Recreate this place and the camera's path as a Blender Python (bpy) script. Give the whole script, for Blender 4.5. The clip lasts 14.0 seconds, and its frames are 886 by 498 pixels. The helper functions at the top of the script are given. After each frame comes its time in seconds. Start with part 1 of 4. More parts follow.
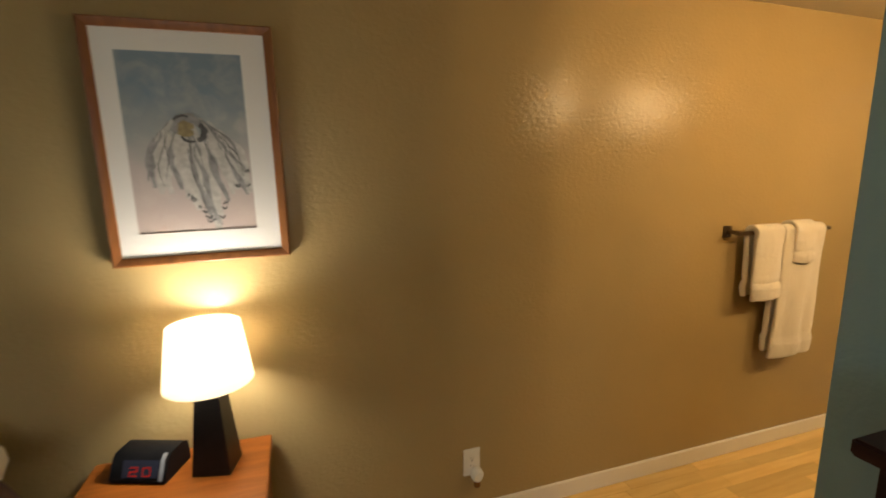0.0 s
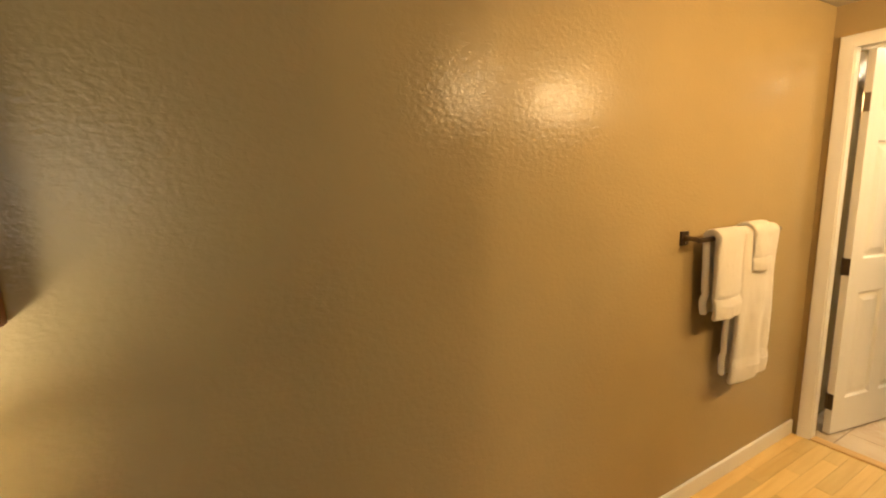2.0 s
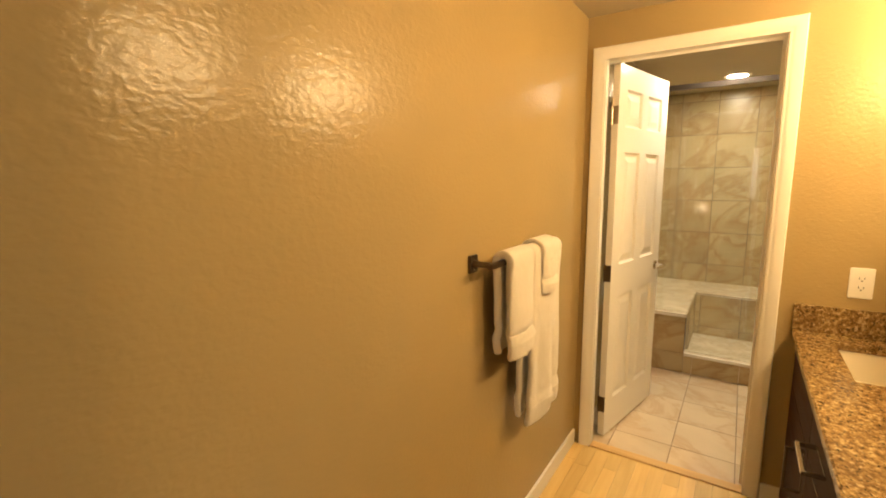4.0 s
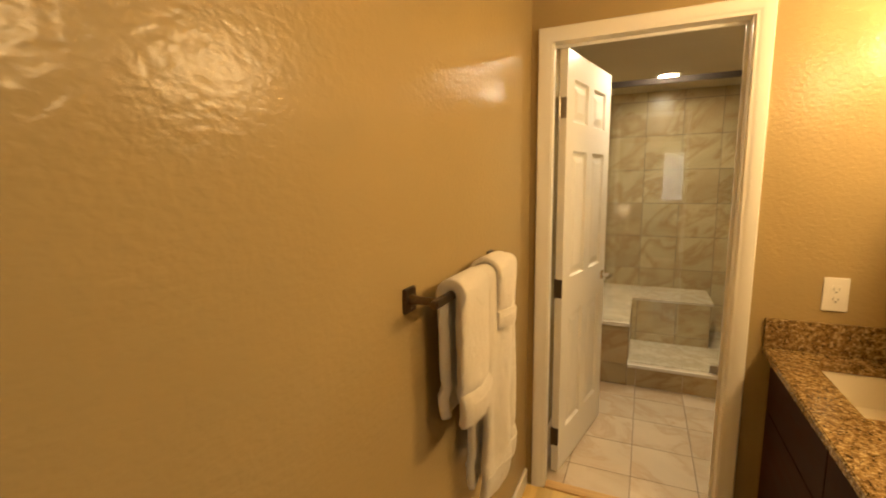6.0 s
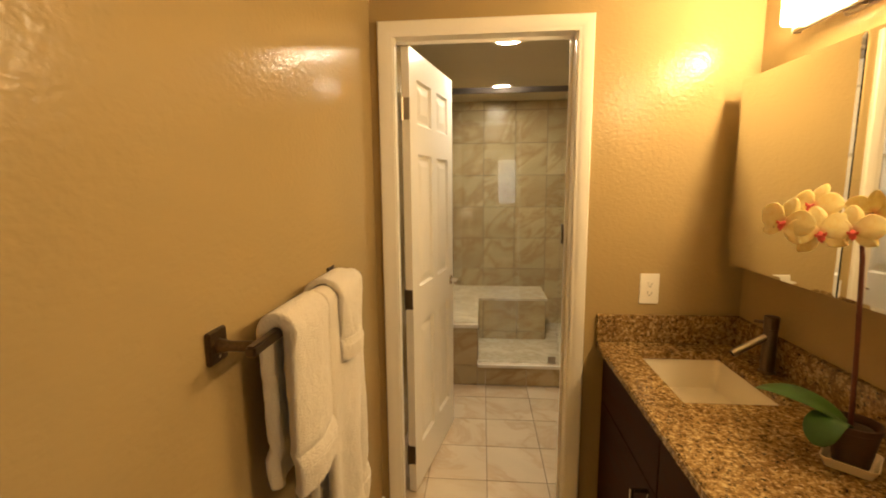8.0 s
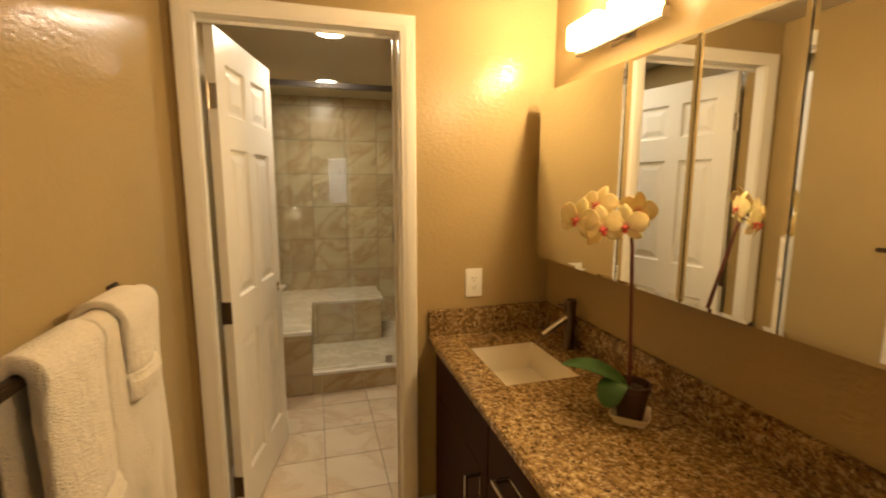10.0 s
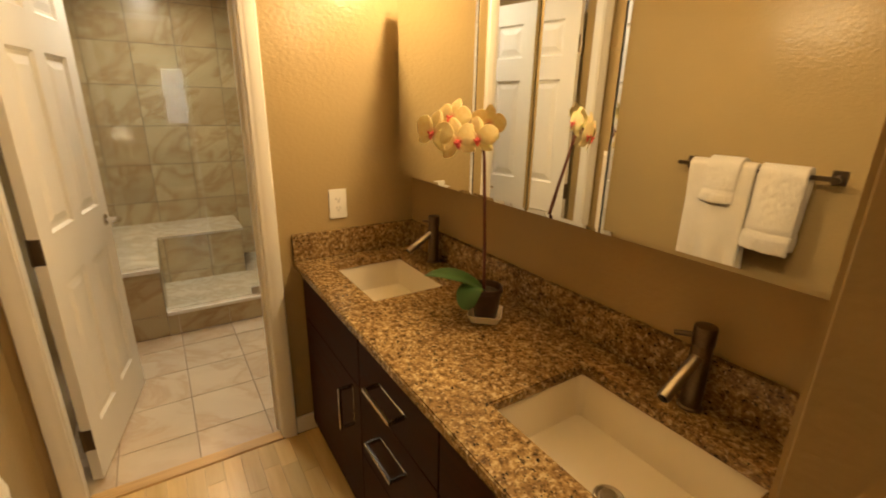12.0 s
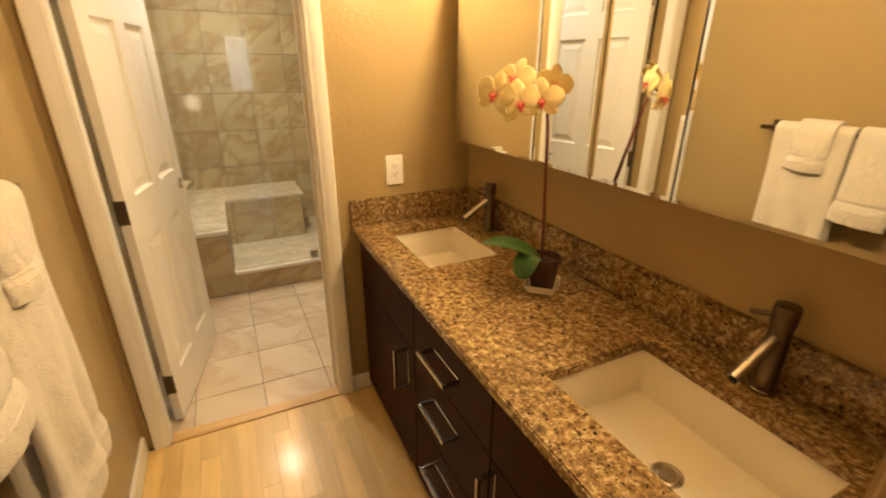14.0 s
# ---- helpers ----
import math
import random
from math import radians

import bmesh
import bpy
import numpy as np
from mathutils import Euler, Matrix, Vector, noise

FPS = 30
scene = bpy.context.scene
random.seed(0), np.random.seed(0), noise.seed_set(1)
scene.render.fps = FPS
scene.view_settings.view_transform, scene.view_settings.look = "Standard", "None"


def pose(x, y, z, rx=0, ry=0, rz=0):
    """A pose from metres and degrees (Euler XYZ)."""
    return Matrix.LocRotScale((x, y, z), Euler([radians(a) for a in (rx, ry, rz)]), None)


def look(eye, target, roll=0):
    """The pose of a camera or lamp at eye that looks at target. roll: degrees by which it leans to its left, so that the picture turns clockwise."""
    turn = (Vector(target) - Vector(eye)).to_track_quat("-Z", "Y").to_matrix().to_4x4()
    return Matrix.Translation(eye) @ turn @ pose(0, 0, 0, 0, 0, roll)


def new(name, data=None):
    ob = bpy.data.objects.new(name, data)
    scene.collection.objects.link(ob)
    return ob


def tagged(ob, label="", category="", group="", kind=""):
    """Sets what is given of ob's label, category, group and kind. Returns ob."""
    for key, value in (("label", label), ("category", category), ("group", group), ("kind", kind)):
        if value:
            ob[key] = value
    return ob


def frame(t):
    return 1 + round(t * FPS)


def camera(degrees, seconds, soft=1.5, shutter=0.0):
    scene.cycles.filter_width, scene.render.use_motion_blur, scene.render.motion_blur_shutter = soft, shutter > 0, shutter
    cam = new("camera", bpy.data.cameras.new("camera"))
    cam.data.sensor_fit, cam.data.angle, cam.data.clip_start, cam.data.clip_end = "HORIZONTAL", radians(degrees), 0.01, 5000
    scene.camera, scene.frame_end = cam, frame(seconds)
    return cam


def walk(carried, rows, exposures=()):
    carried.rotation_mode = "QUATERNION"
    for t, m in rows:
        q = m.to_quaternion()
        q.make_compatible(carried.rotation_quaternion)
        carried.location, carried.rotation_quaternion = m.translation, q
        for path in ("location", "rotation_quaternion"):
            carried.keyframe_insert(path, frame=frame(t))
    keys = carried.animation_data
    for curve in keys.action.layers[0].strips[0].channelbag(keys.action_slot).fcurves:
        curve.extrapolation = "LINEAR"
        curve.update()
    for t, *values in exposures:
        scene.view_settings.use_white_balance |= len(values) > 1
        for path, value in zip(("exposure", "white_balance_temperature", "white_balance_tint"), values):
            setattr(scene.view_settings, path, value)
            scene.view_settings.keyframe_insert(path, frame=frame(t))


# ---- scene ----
cam = camera(89.4, 14.0, soft=1.8, shutter=0.5)
PATH = [
    (0, (-3.108, -1.605, 1.499), (-2.493, 0.268, 1.161), -0.6),
    (0.5, (-3.05, -1.474, 1.482), (-2.283, 0.346, 1.162), -0.7),
    (1, (-2.985, -1.342, 1.479), (-2.053, 0.399, 1.157), -0.7),
    (1.5, (-2.885, -1.203, 1.477), (-1.832, 0.466, 1.154), -0.8),
    (2, (-2.849, -1.042, 1.465), (-1.859, 0.667, 1.146), -1.3),
    (2.5, (-2.758, -0.921, 1.475), (-1.61, 0.676, 1.115), -0.4),
    (3, (-2.6, -0.859, 1.47), (-1.176, 0.501, 1.12), -0.6),
    (5.5, (-2.078, -0.482, 1.465), (-0.343, 0.465, 1.162), -0.6),
    (6, (-1.993, -0.471, 1.46), (-0.19, 0.341, 1.165), -0.8),
    (6.5, (-1.934, -0.456, 1.46), (-0.07, 0.206, 1.164), -0.7),
    (7, (-1.875, -0.442, 1.458), (0.058, -0.015, 1.169), -0.7),
    (7.5, (-1.841, -0.441, 1.463), (0.116, -0.149, 1.175), -0.6),
    (10, (-1.768, -0.465, 1.466), (0.133, -1.01, 1.173), 0.1),
    (10.5, (-1.78, -0.476, 1.468), (0.041, -1.248, 1.174), 0.4),
    (11, (-1.785, -0.485, 1.471), (-0.041, -1.416, 1.172), 0.6),
    (11.5, (-1.781, -0.484, 1.452), (-0.107, -1.431, 0.903), 0.7),
    (12, (-1.779, -0.496, 1.443), (-0.175, -1.521, 0.83), 1.1),
    (12.5, (-1.787, -0.504, 1.447), (-0.281, -1.662, 0.824), 1.3),
    (13, (-1.778, -0.504, 1.438), (-0.266, -1.585, 0.699), 0.7),
    (13.5, (-1.771, -0.497, 1.44), (-0.196, -1.466, 0.677), 0.4),
    (14, (-1.762, -0.488, 1.436), (-0.09, -1.291, 0.688), 0.1),
]
EXPOSURES = [(0, -0.48, 6700, 7), (1.0, -0.32, 6700, 7), (2, 0.04, 6550, 6), (3, 0.10, 6700, 6), (5.5, -0.32, 7000, 6), (6.5, -0.53, 7100, 7), (7.5, -0.50, 6850, 6),
             (10, -0.64, 6300, 7), (11, -0.66, 6250, 7), (12, -0.48, 6300, 7), (12.5, -0.18, 6250, 7), (13, -0.08, 6250, 7), (14, -0.08, 6150, 7)]
walk(cam, [(t, look(eye, target, roll)) for t, eye, target, roll in PATH], EXPOSURES)

# ---------------------------------------------------------------- light
world = bpy.data.worlds.new("world")
scene.world = world
world.use_nodes = True
_sky = world.node_tree.nodes.new("ShaderNodeTexSky")
_sky.sky_type = "NISHITA"
_sky.sun_disc = False
_sky.sun_elevation = radians(35)
_sky.sun_rotation = radians(200)
_bg = world.node_tree.nodes["Background"]
_bg.inputs["Strength"].default_value = 0.1
world.node_tree.links.new(_sky.outputs["Color"], _bg.inputs["Color"])

VANITY_GLOW = 60.0
VANITY_WATTS = 27.0
CAN_GLOW = 340.0
LAMP_WATTS = 24.0
WEST_WATTS = 10.0
SOUTH_WATTS = 25.0
WARM = (1.0, 0.69, 0.36)
CAN_TINT = (1.0, 0.82, 0.60)
CEIL = 2.236

def window_light(width, height, watts, eye, target):
    lamp_data = bpy.data.lights.new("window_light", "AREA")
    lamp_data.shape, lamp_data.size, lamp_data.size_y = "RECTANGLE", width, height
    lamp_data.energy, lamp_data.color = watts, (0.92, 0.985, 1.0)
    new("window_light", lamp_data).matrix_world = look(eye, target)


window_light(0.78, 1.1, WEST_WATTS, (-6.10, -1.15, 1.50), (0, -1.15, 1.50))
window_light(1.3, 1.1, SOUTH_WATTS, (-3.85, -4.50, 1.50), (-3.85, 0, 1.50))

bulb = bpy.data.lights.new("bedside_bulb", "POINT")
bulb.energy, bulb.color, bulb.shadow_soft_size = LAMP_WATTS, (1.0, 0.90, 0.77), 0.06
new("bedside_bulb", bulb).location = (-3.393, -0.150, 0.992)


# ---------------------------------------------------------------- materials
def mat(name, color=(0.5, 0.5, 0.5), rough=0.5, metal=0.0, spec=0.5):
    m = bpy.data.materials.new(name)
    m.use_nodes = True
    b = m.node_tree.nodes["Principled BSDF"]
    b.inputs["Base Color"].default_value = (*color, 1)
    b.inputs["Roughness"].default_value = rough
    b.inputs["Metallic"].default_value = metal
    b.inputs["Specular IOR Level"].default_value = spec
    return m, m.node_tree.nodes, m.node_tree.links, b


def tex_coords(nodes, links, scale=(1, 1, 1), rot=(0, 0, 0), world_space=True):
    g = nodes.new("ShaderNodeNewGeometry") if world_space else nodes.new("ShaderNodeTexCoord")
    mp = nodes.new("ShaderNodeMapping")
    mp.inputs["Scale"].default_value = scale
    mp.inputs["Rotation"].default_value = rot
    links.new(g.outputs["Position" if world_space else "Object"], mp.inputs["Vector"])
    return mp.outputs["Vector"]


def noise_tex(nodes, links, vec, scale, detail=3.0, rough=0.5, distortion=0.0):
    n = nodes.new("ShaderNodeTexNoise")
    n.inputs["Scale"].default_value = scale
    n.inputs["Detail"].default_value = detail
    n.inputs["Roughness"].default_value = rough
    n.inputs["Distortion"].default_value = distortion
    links.new(vec, n.inputs["Vector"])
    return n.outputs["Fac"]


def ramp(nodes, links, fac, *stops, interp="LINEAR"):
    r = nodes.new("ShaderNodeValToRGB")
    r.color_ramp.interpolation = interp
    els = r.color_ramp.elements
    while len(els) < len(stops):
        els.new(0.5)
    for e, (p, c) in zip(els, stops):
        e.position = p
        e.color = (*c, 1) if len(c) == 3 else c
    links.new(fac, r.inputs["Fac"])
    return r.outputs["Color"]


def mix(nodes, links, fac, a, b, kind="MIX"):
    n = nodes.new("ShaderNodeMix")
    n.data_type, n.blend_type = "RGBA", kind
    for sock, v in ((n.inputs[0], fac), (n.inputs[6], a), (n.inputs[7], b)):
        if isinstance(v, (int, float)):
            sock.default_value = v
        elif isinstance(v, tuple):
            sock.default_value = (*v, 1)
        else:
            links.new(v, sock)
    return n.outputs[2]


def bump(nodes, links, b, height, strength=0.3, distance=0.002):
    n = nodes.new("ShaderNodeBump")
    n.inputs["Strength"].default_value = strength
    n.inputs["Distance"].default_value = distance
    links.new(height, n.inputs["Height"])
    links.new(n.outputs["Normal"], b.inputs["Normal"])
    return n


def plaster(name, color, rough=0.215, depth=0.0048):
    """Painted wall with a hand-trowelled knock-down texture."""
    m, N, L, b = mat(name, color, rough, 0.0, 0.22)
    v = tex_coords(N, L)
    blotch = noise_tex(N, L, tex_coords(N, L, (0.85, 0.85, 1.0)), 62, 2.0, 0.45, 0.35)
    drag = noise_tex(N, L, tex_coords(N, L, (0.55, 0.55, 1.0)), 95, 1.0)
    h = mix(N, L, 0.36, blotch, drag)
    bump(N, L, b, h, 0.36, depth)
    wide = noise_tex(N, L, v, 1.3, 4.0)
    tint = ramp(N, L, wide, (0.3, tuple(c * 0.93 for c in color)), (0.7, tuple(min(1, c * 1.05) for c in color)))
    L.new(tint, b.inputs["Base Color"])
    rr = ramp(N, L, wide, (0.3, (rough,) * 3), (0.7, (rough + 0.02,) * 3))
    L.new(rr, b.inputs["Roughness"])
    return m


TAN = plaster("tan_wall_paint", (0.388, 0.286, 0.136))
BLUE = plaster("blue_wall_paint", (0.33, 0.485, 0.50), 0.5)
CEILING = plaster("ceiling_paint", (0.54, 0.475, 0.34), 0.7)


def simple(name, color, rough=0.4, metal=0.0, grain=60.0, amount=0.08, relief=0.0, spec=0.5):
    m, N, L, b = mat(name, color, rough, metal, spec)
    v = tex_coords(N, L, world_space=False)
    n = noise_tex(N, L, v, grain, 4.0)
    c = ramp(N, L, n, (0.25, tuple(x * (1 - amount) for x in color)), (0.75, tuple(min(1, x * (1 + amount)) for x in color)))
    L.new(c, b.inputs["Base Color"])
    low = max(0.285, rough - 0.05) if rough > 0.275 else max(0.02, rough - 0.05)
    r = ramp(N, L, n, (0.2, (low,) * 3), (0.8, ((rough + 0.07) if rough > 0.275 else min(0.265, rough + 0.04),) * 3))
    L.new(r, b.inputs["Roughness"])
    if relief:
        bump(N, L, b, n, 0.4, relief)
    return m


TRIM = simple("white_trim_paint", (0.78, 0.75, 0.68), 0.32, 0, 5, 0.02)
DOOR_PAINT = simple("white_door_paint", (0.82, 0.79, 0.72), 0.30, 0, 5, 0.015)
PLASTIC = simple("white_plastic", (0.80, 0.77, 0.70), 0.35, 0, 40, 0.02)
SLOT = simple("dark_slot", (0.03, 0.028, 0.025), 0.6)
CERAMIC = simple("glazed_ceramic", (0.80, 0.735, 0.605), 0.12, 0, 6, 0.02)
STEEL = simple("satin_steel", (0.36, 0.32, 0.27), 0.30, 1.0, 200, 0.10)
PULL = simple("polished_steel", (0.44, 0.42, 0.39), 0.17, 1.0, 90, 0.05)
NICKEL = simple("brushed_nickel", (0.42, 0.37, 0.30), 0.28, 1.0, 300, 0.15)
BRONZE = simple("dark_brushed_bronze", (0.15, 0.112, 0.078), 0.30, 1.0, 220, 0.2)
CHROME = simple("chrome", (0.80, 0.78, 0.74), 0.16, 1.0, 100, 0.04)
DARKMETAL = simple("dark_metal_rail", (0.10, 0.085, 0.075), 0.4, 0.8, 120, 0.15)
BLACK = simple("black_ceramic", (0.010, 0.009, 0.009), 0.3, 0, 40, 0.2, spec=0.25)
BLACKPLASTIC = simple("black_plastic", (0.006, 0.006, 0.007), 0.45, 0, 60, 0.2, spec=0.12)
SILVERPLASTIC = simple("silver_plastic", (0.25, 0.27, 0.30), 0.35, 0.3, 60, 0.05)
GAP = simple("shadow_gap", (0.02, 0.015, 0.012), 0.8)
GROUT = simple("grout", (0.14, 0.115, 0.09), 0.85, 0, 200, 0.12, 0.0005)
FLOORGROUT = simple("floor_grout", (0.27, 0.21, 0.155), 0.85, 0, 200, 0.12, 0.0005)
PAPER = simple("mat_board", (0.78, 0.77, 0.76), 0.8, 0, 300, 0.02)
SOIL = simple("potting_bark", (0.035, 0.022, 0.014), 0.9, 0, 120, 0.5, 0.004)
POT = simple("brown_pot", (0.062, 0.030, 0.020), 0.5, 0, 50, 0.2)
BROWNCLOTH = simple("brown_cloth", (0.06, 0.032, 0.022), 0.9, 0, 180, 0.2, 0.001)
CREAMCLOTH = simple("cream_cloth", (0.62, 0.55, 0.44), 0.9, 0, 180, 0.06, 0.001)
BLIND = simple("white_blind", (0.75, 0.77, 0.78), 0.5, 0, 40, 0.03)


def wood(name, dark, light, rough=0.35, scale=(3, 40, 40), per_object=0.0, coat=0.0):
    m, N, L, b = mat(name, light, rough)
    v = tex_coords(N, L, scale, world_space=True)
    n = noise_tex(N, L, v, 1.0, 5.0, 0.6, 0.8)
    c = ramp(N, L, n, (0.3, dark), (0.7, light))
    if per_object:
        info = N.new("ShaderNodeObjectInfo")
        shade = ramp(N, L, info.outputs["Random"], (0.0, (1 - per_object,) * 3), (1.0, (1 + per_object * 0.6,) * 3))
        c = mix(N, L, 1.0, c, shade, "MULTIPLY")
    L.new(c, b.inputs["Base Color"])
    fine = noise_tex(N, L, tex_coords(N, L, tuple(s * 4 for s in scale)), 1.0, 3.0)
    bump(N, L, b, fine, 0.15, 0.0006)
    r = ramp(N, L, n, (0.2, (max(0.285, rough - 0.04),) * 3), (0.8, (rough + 0.08,) * 3))
    L.new(r, b.inputs["Roughness"])
    b.inputs["Coat Weight"].default_value = coat
    b.inputs["Coat Roughness"].default_value = 0.15
    return m


MAPLE = wood("maple_floor", (0.63, 0.41, 0.14), (0.77, 0.56, 0.22), 0.285, (1.6, 20, 20), 0.16, 0.25)
OAKSTRIP = wood("oak_strip", (0.50, 0.30, 0.11), (0.68, 0.45, 0.18), 0.35, (34, 2.5, 34))
ESPRESSO = wood("espresso_veneer", (0.021, 0.0060, 0.0032), (0.040, 0.0125, 0.0066), 0.46, (3, 3, 30))
ESPRESSO.node_tree.nodes["Principled BSDF"].inputs["Specular IOR Level"].default_value = 0.04
CHERRY = wood("cherry_wood", (0.15, 0.042, 0.007), (0.26, 0.082, 0.014), 0.30, (4, 40, 40))
CHERRY.node_tree.nodes["Principled BSDF"].inputs["Specular IOR Level"].default_value = 0.25
FRAMEWOOD = wood("frame_wood", (0.15, 0.050, 0.012), (0.26, 0.098, 0.024), 0.35, (25, 25, 4))
DARKWOOD = wood("dark_red_wood", (0.022, 0.006, 0.004), (0.05, 0.014, 0.009), 0.28, (30, 4, 30))


def marble(name, base, vein, rough=0.22, per_object=True, size=2.6, amount=0.45, spread=0.12):
    m, N, L, b = mat(name, base, rough)
    v = tex_coords(N, L, (1, 1, 1), (0.5, 0.6, 0.75))
    if per_object:
        info = N.new("ShaderNodeObjectInfo")
        shift = N.new("ShaderNodeVectorMath")
        shift.operation = "MULTIPLY_ADD"
        L.new(info.outputs["Random"], shift.inputs[0])
        shift.inputs[1].default_value = (37.0, 21.0, 53.0)
        L.new(v, shift.inputs[2])
        v = shift.outputs[0]
    st = N.new("ShaderNodeMapping")
    st.inputs["Scale"].default_value = (1.0, 1.15, 2.1)
    L.new(v, st.inputs["Vector"])
    v = st.outputs["Vector"]
    w = noise_tex(N, L, v, size, 4.0, 0.55, 0.5)
    veins = ramp(N, L, w, (0.44, (0, 0, 0)), (0.50, (amount,) * 3), (0.53, (amount * 0.5,) * 3), (0.62, (0, 0, 0)))
    cloud = noise_tex(N, L, v, size * 0.45, 3.0, 0.5, 0.6)
    c0 = ramp(N, L, cloud, (0.36, tuple(x * 0.84 for x in base)), (0.64, base))
    blot = ramp(N, L, noise_tex(N, L, v, size * 0.33, 5.0, 0.6, 0.4), (0.53, (0, 0, 0)), (0.66, (min(1, amount * 1.7),) * 3))
    c = mix(N, L, blot, mix(N, L, veins, c0, vein), tuple(0.5 * p + 0.5 * q for p, q in zip(base, vein)))
    if per_object:
        shade = ramp(N, L, info.outputs["Random"], (0.0, (1 - spread, 1 - spread * 1.15, 1 - spread * 1.4)), (1.0, (1.05, 1.05, 1.05)))
        c = mix(N, L, 1.0, c, shade, "MULTIPLY")
    L.new(c, b.inputs["Base Color"])
    bump(N, L, b, noise_tex(N, L, v, 60, 3.0), 0.08, 0.0006)
    return m


TILE = marble("marble_tile", (0.58, 0.485, 0.30), (0.36, 0.225, 0.10), 0.22, True, 2.3, 0.62, 0.13)
FLOORTILE = marble("marble_floor_tile", (0.72, 0.615, 0.46), (0.48, 0.31, 0.17), 0.25, True, 2.2, 0.42, 0.10)
SLAB = marble("pale_marble_slab", (0.74, 0.67, 0.53), (0.44, 0.34, 0.21), 0.2, False, 6.0, 0.55)


def granite():
    m, N, L, b = mat("gold_granite", (0.3, 0.2, 0.1), 0.16)
    v = tex_coords(N, L)
    base = noise_tex(N, L, v, 58, 5.0, 0.72, 0.3)
    c = ramp(N, L, base, (0.34, (0.055, 0.028, 0.011)), (0.43, (0.165, 0.096, 0.034)), (0.54, (0.31, 0.195, 0.074)), (0.63, (0.50, 0.375, 0.185)))
    flow = noise_tex(N, L, v, 7, 2.0, 0.5, 0.6)
    c = mix(N, L, ramp(N, L, flow, (0.42, (0, 0, 0)), (0.62, (0.36, 0.36, 0.36))), c, (0.125, 0.068, 0.028))
    sp = noise_tex(N, L, tex_coords(N, L, (1.0, 1.5, 1.2), (0.2, 0.1, 0.5)), 95, 2.0, 0.6, 0.6)
    dark = ramp(N, L, sp, (0.35, (1, 1, 1)), (0.395, (0, 0, 0)))
    c = mix(N, L, dark, c, (0.012, 0.007, 0.005))
    sp2 = noise_tex(N, L, tex_coords(N, L, (1.5, 1, 1), (1.1, 0.3, 0.7)), 92, 3.0, 0.5, 0.5)
    pale = ramp(N, L, sp2, (0.595, (0, 0, 0)), (0.65, (0.8, 0.8, 0.8)))
    c = mix(N, L, pale, c, (0.53, 0.40, 0.22))
    vor = N.new("ShaderNodeTexVoronoi")
    vor.inputs["Scale"].default_value = 150
    L.new(v, vor.inputs["Vector"])
    speck = ramp(N, L, vor.outputs["Distance"], (0.14, (0.7, 0.7, 0.7)), (0.24, (0, 0, 0)))
    gate = ramp(N, L, noise_tex(N, L, v, 34, 2.0), (0.50, (0, 0, 0)), (0.56, (1, 1, 1)))
    c = mix(N, L, mix(N, L, 1.0, speck, gate, "MULTIPLY"), c, (0.035, 0.02, 0.013))
    L.new(c, b.inputs["Base Color"])
    b.inputs["Specular IOR Level"].default_value = 0.38
    return m


GRANITE = granite()


def terry(name, color):
    m, N, L, b = mat(name, color, 0.95, 0, 0.1)
    v = tex_coords(N, L)
    loops = noise_tex(N, L, v, 330, 2.0)
    wide = noise_tex(N, L, v, 9, 3.0)
    c = ramp(N, L, wide, (0.3, tuple(x * 0.93 for x in color)), (0.7, color))
    c = mix(N, L, 0.25, c, ramp(N, L, loops, (0.3, tuple(x * 0.75 for x in color)), (0.7, color)))
    L.new(c, b.inputs["Base Color"])
    soft = noise_tex(N, L, tex_coords(N, L, (1, 1, 0.35)), 45, 3.0, 0.6)
    bump(N, L, b, mix(N, L, 0.45, soft, loops), 1.0, 0.009)
    b.inputs["Sheen Weight"].default_value = 0.35
    return m


TERRY = terry("white_terry", (0.82, 0.755, 0.64))
BAND = terry("woven_band", (0.84, 0.78, 0.67))

MIRROR = mat("mirror_silver", (0.88, 0.89, 0.86), 0.012, 1.0)[0]
GLASS, _n, _l, _b = mat("clear_glass", (0.95, 0.98, 0.96), 0.0)
_b.inputs["Transmission Weight"].default_value = 1.0
_b.inputs["IOR"].default_value = 1.5


def glow(name, color, strength):
    m = bpy.data.materials.new(name)
    m.use_nodes = True
    N, L = m.node_tree.nodes, m.node_tree.links
    N.remove(N["Principled BSDF"])
    e = N.new("ShaderNodeEmission")
    e.inputs["Color"].default_value = (*color, 1)
    e.inputs["Strength"].default_value = strength
    L.new(e.outputs[0], N["Material Output"].inputs["Surface"])
    return m


VANITY_GLASS = glow("lit_frosted_glass", WARM, VANITY_GLOW)
_n, _l = VANITY_GLASS.node_tree.nodes, VANITY_GLASS.node_tree.links
_m = _n.new("ShaderNodeMixShader")
_m.inputs[0].default_value = 0.7
_l.new(_n["Emission"].outputs[0], _m.inputs[1])
_l.new(_n.new("ShaderNodeBsdfTransparent").outputs[0], _m.inputs[2])
_l.new(_m.outputs[0], _n["Material Output"].inputs["Surface"])
CAN_LENS = glow("lit_can_lens", CAN_TINT, CAN_GLOW)
DIGIT = glow("red_digits", (1.0, 0.05, 0.03), 0.4)
DISPLAY = mat("clock_display", (0.03, 0.035, 0.06), 0.08)[0]

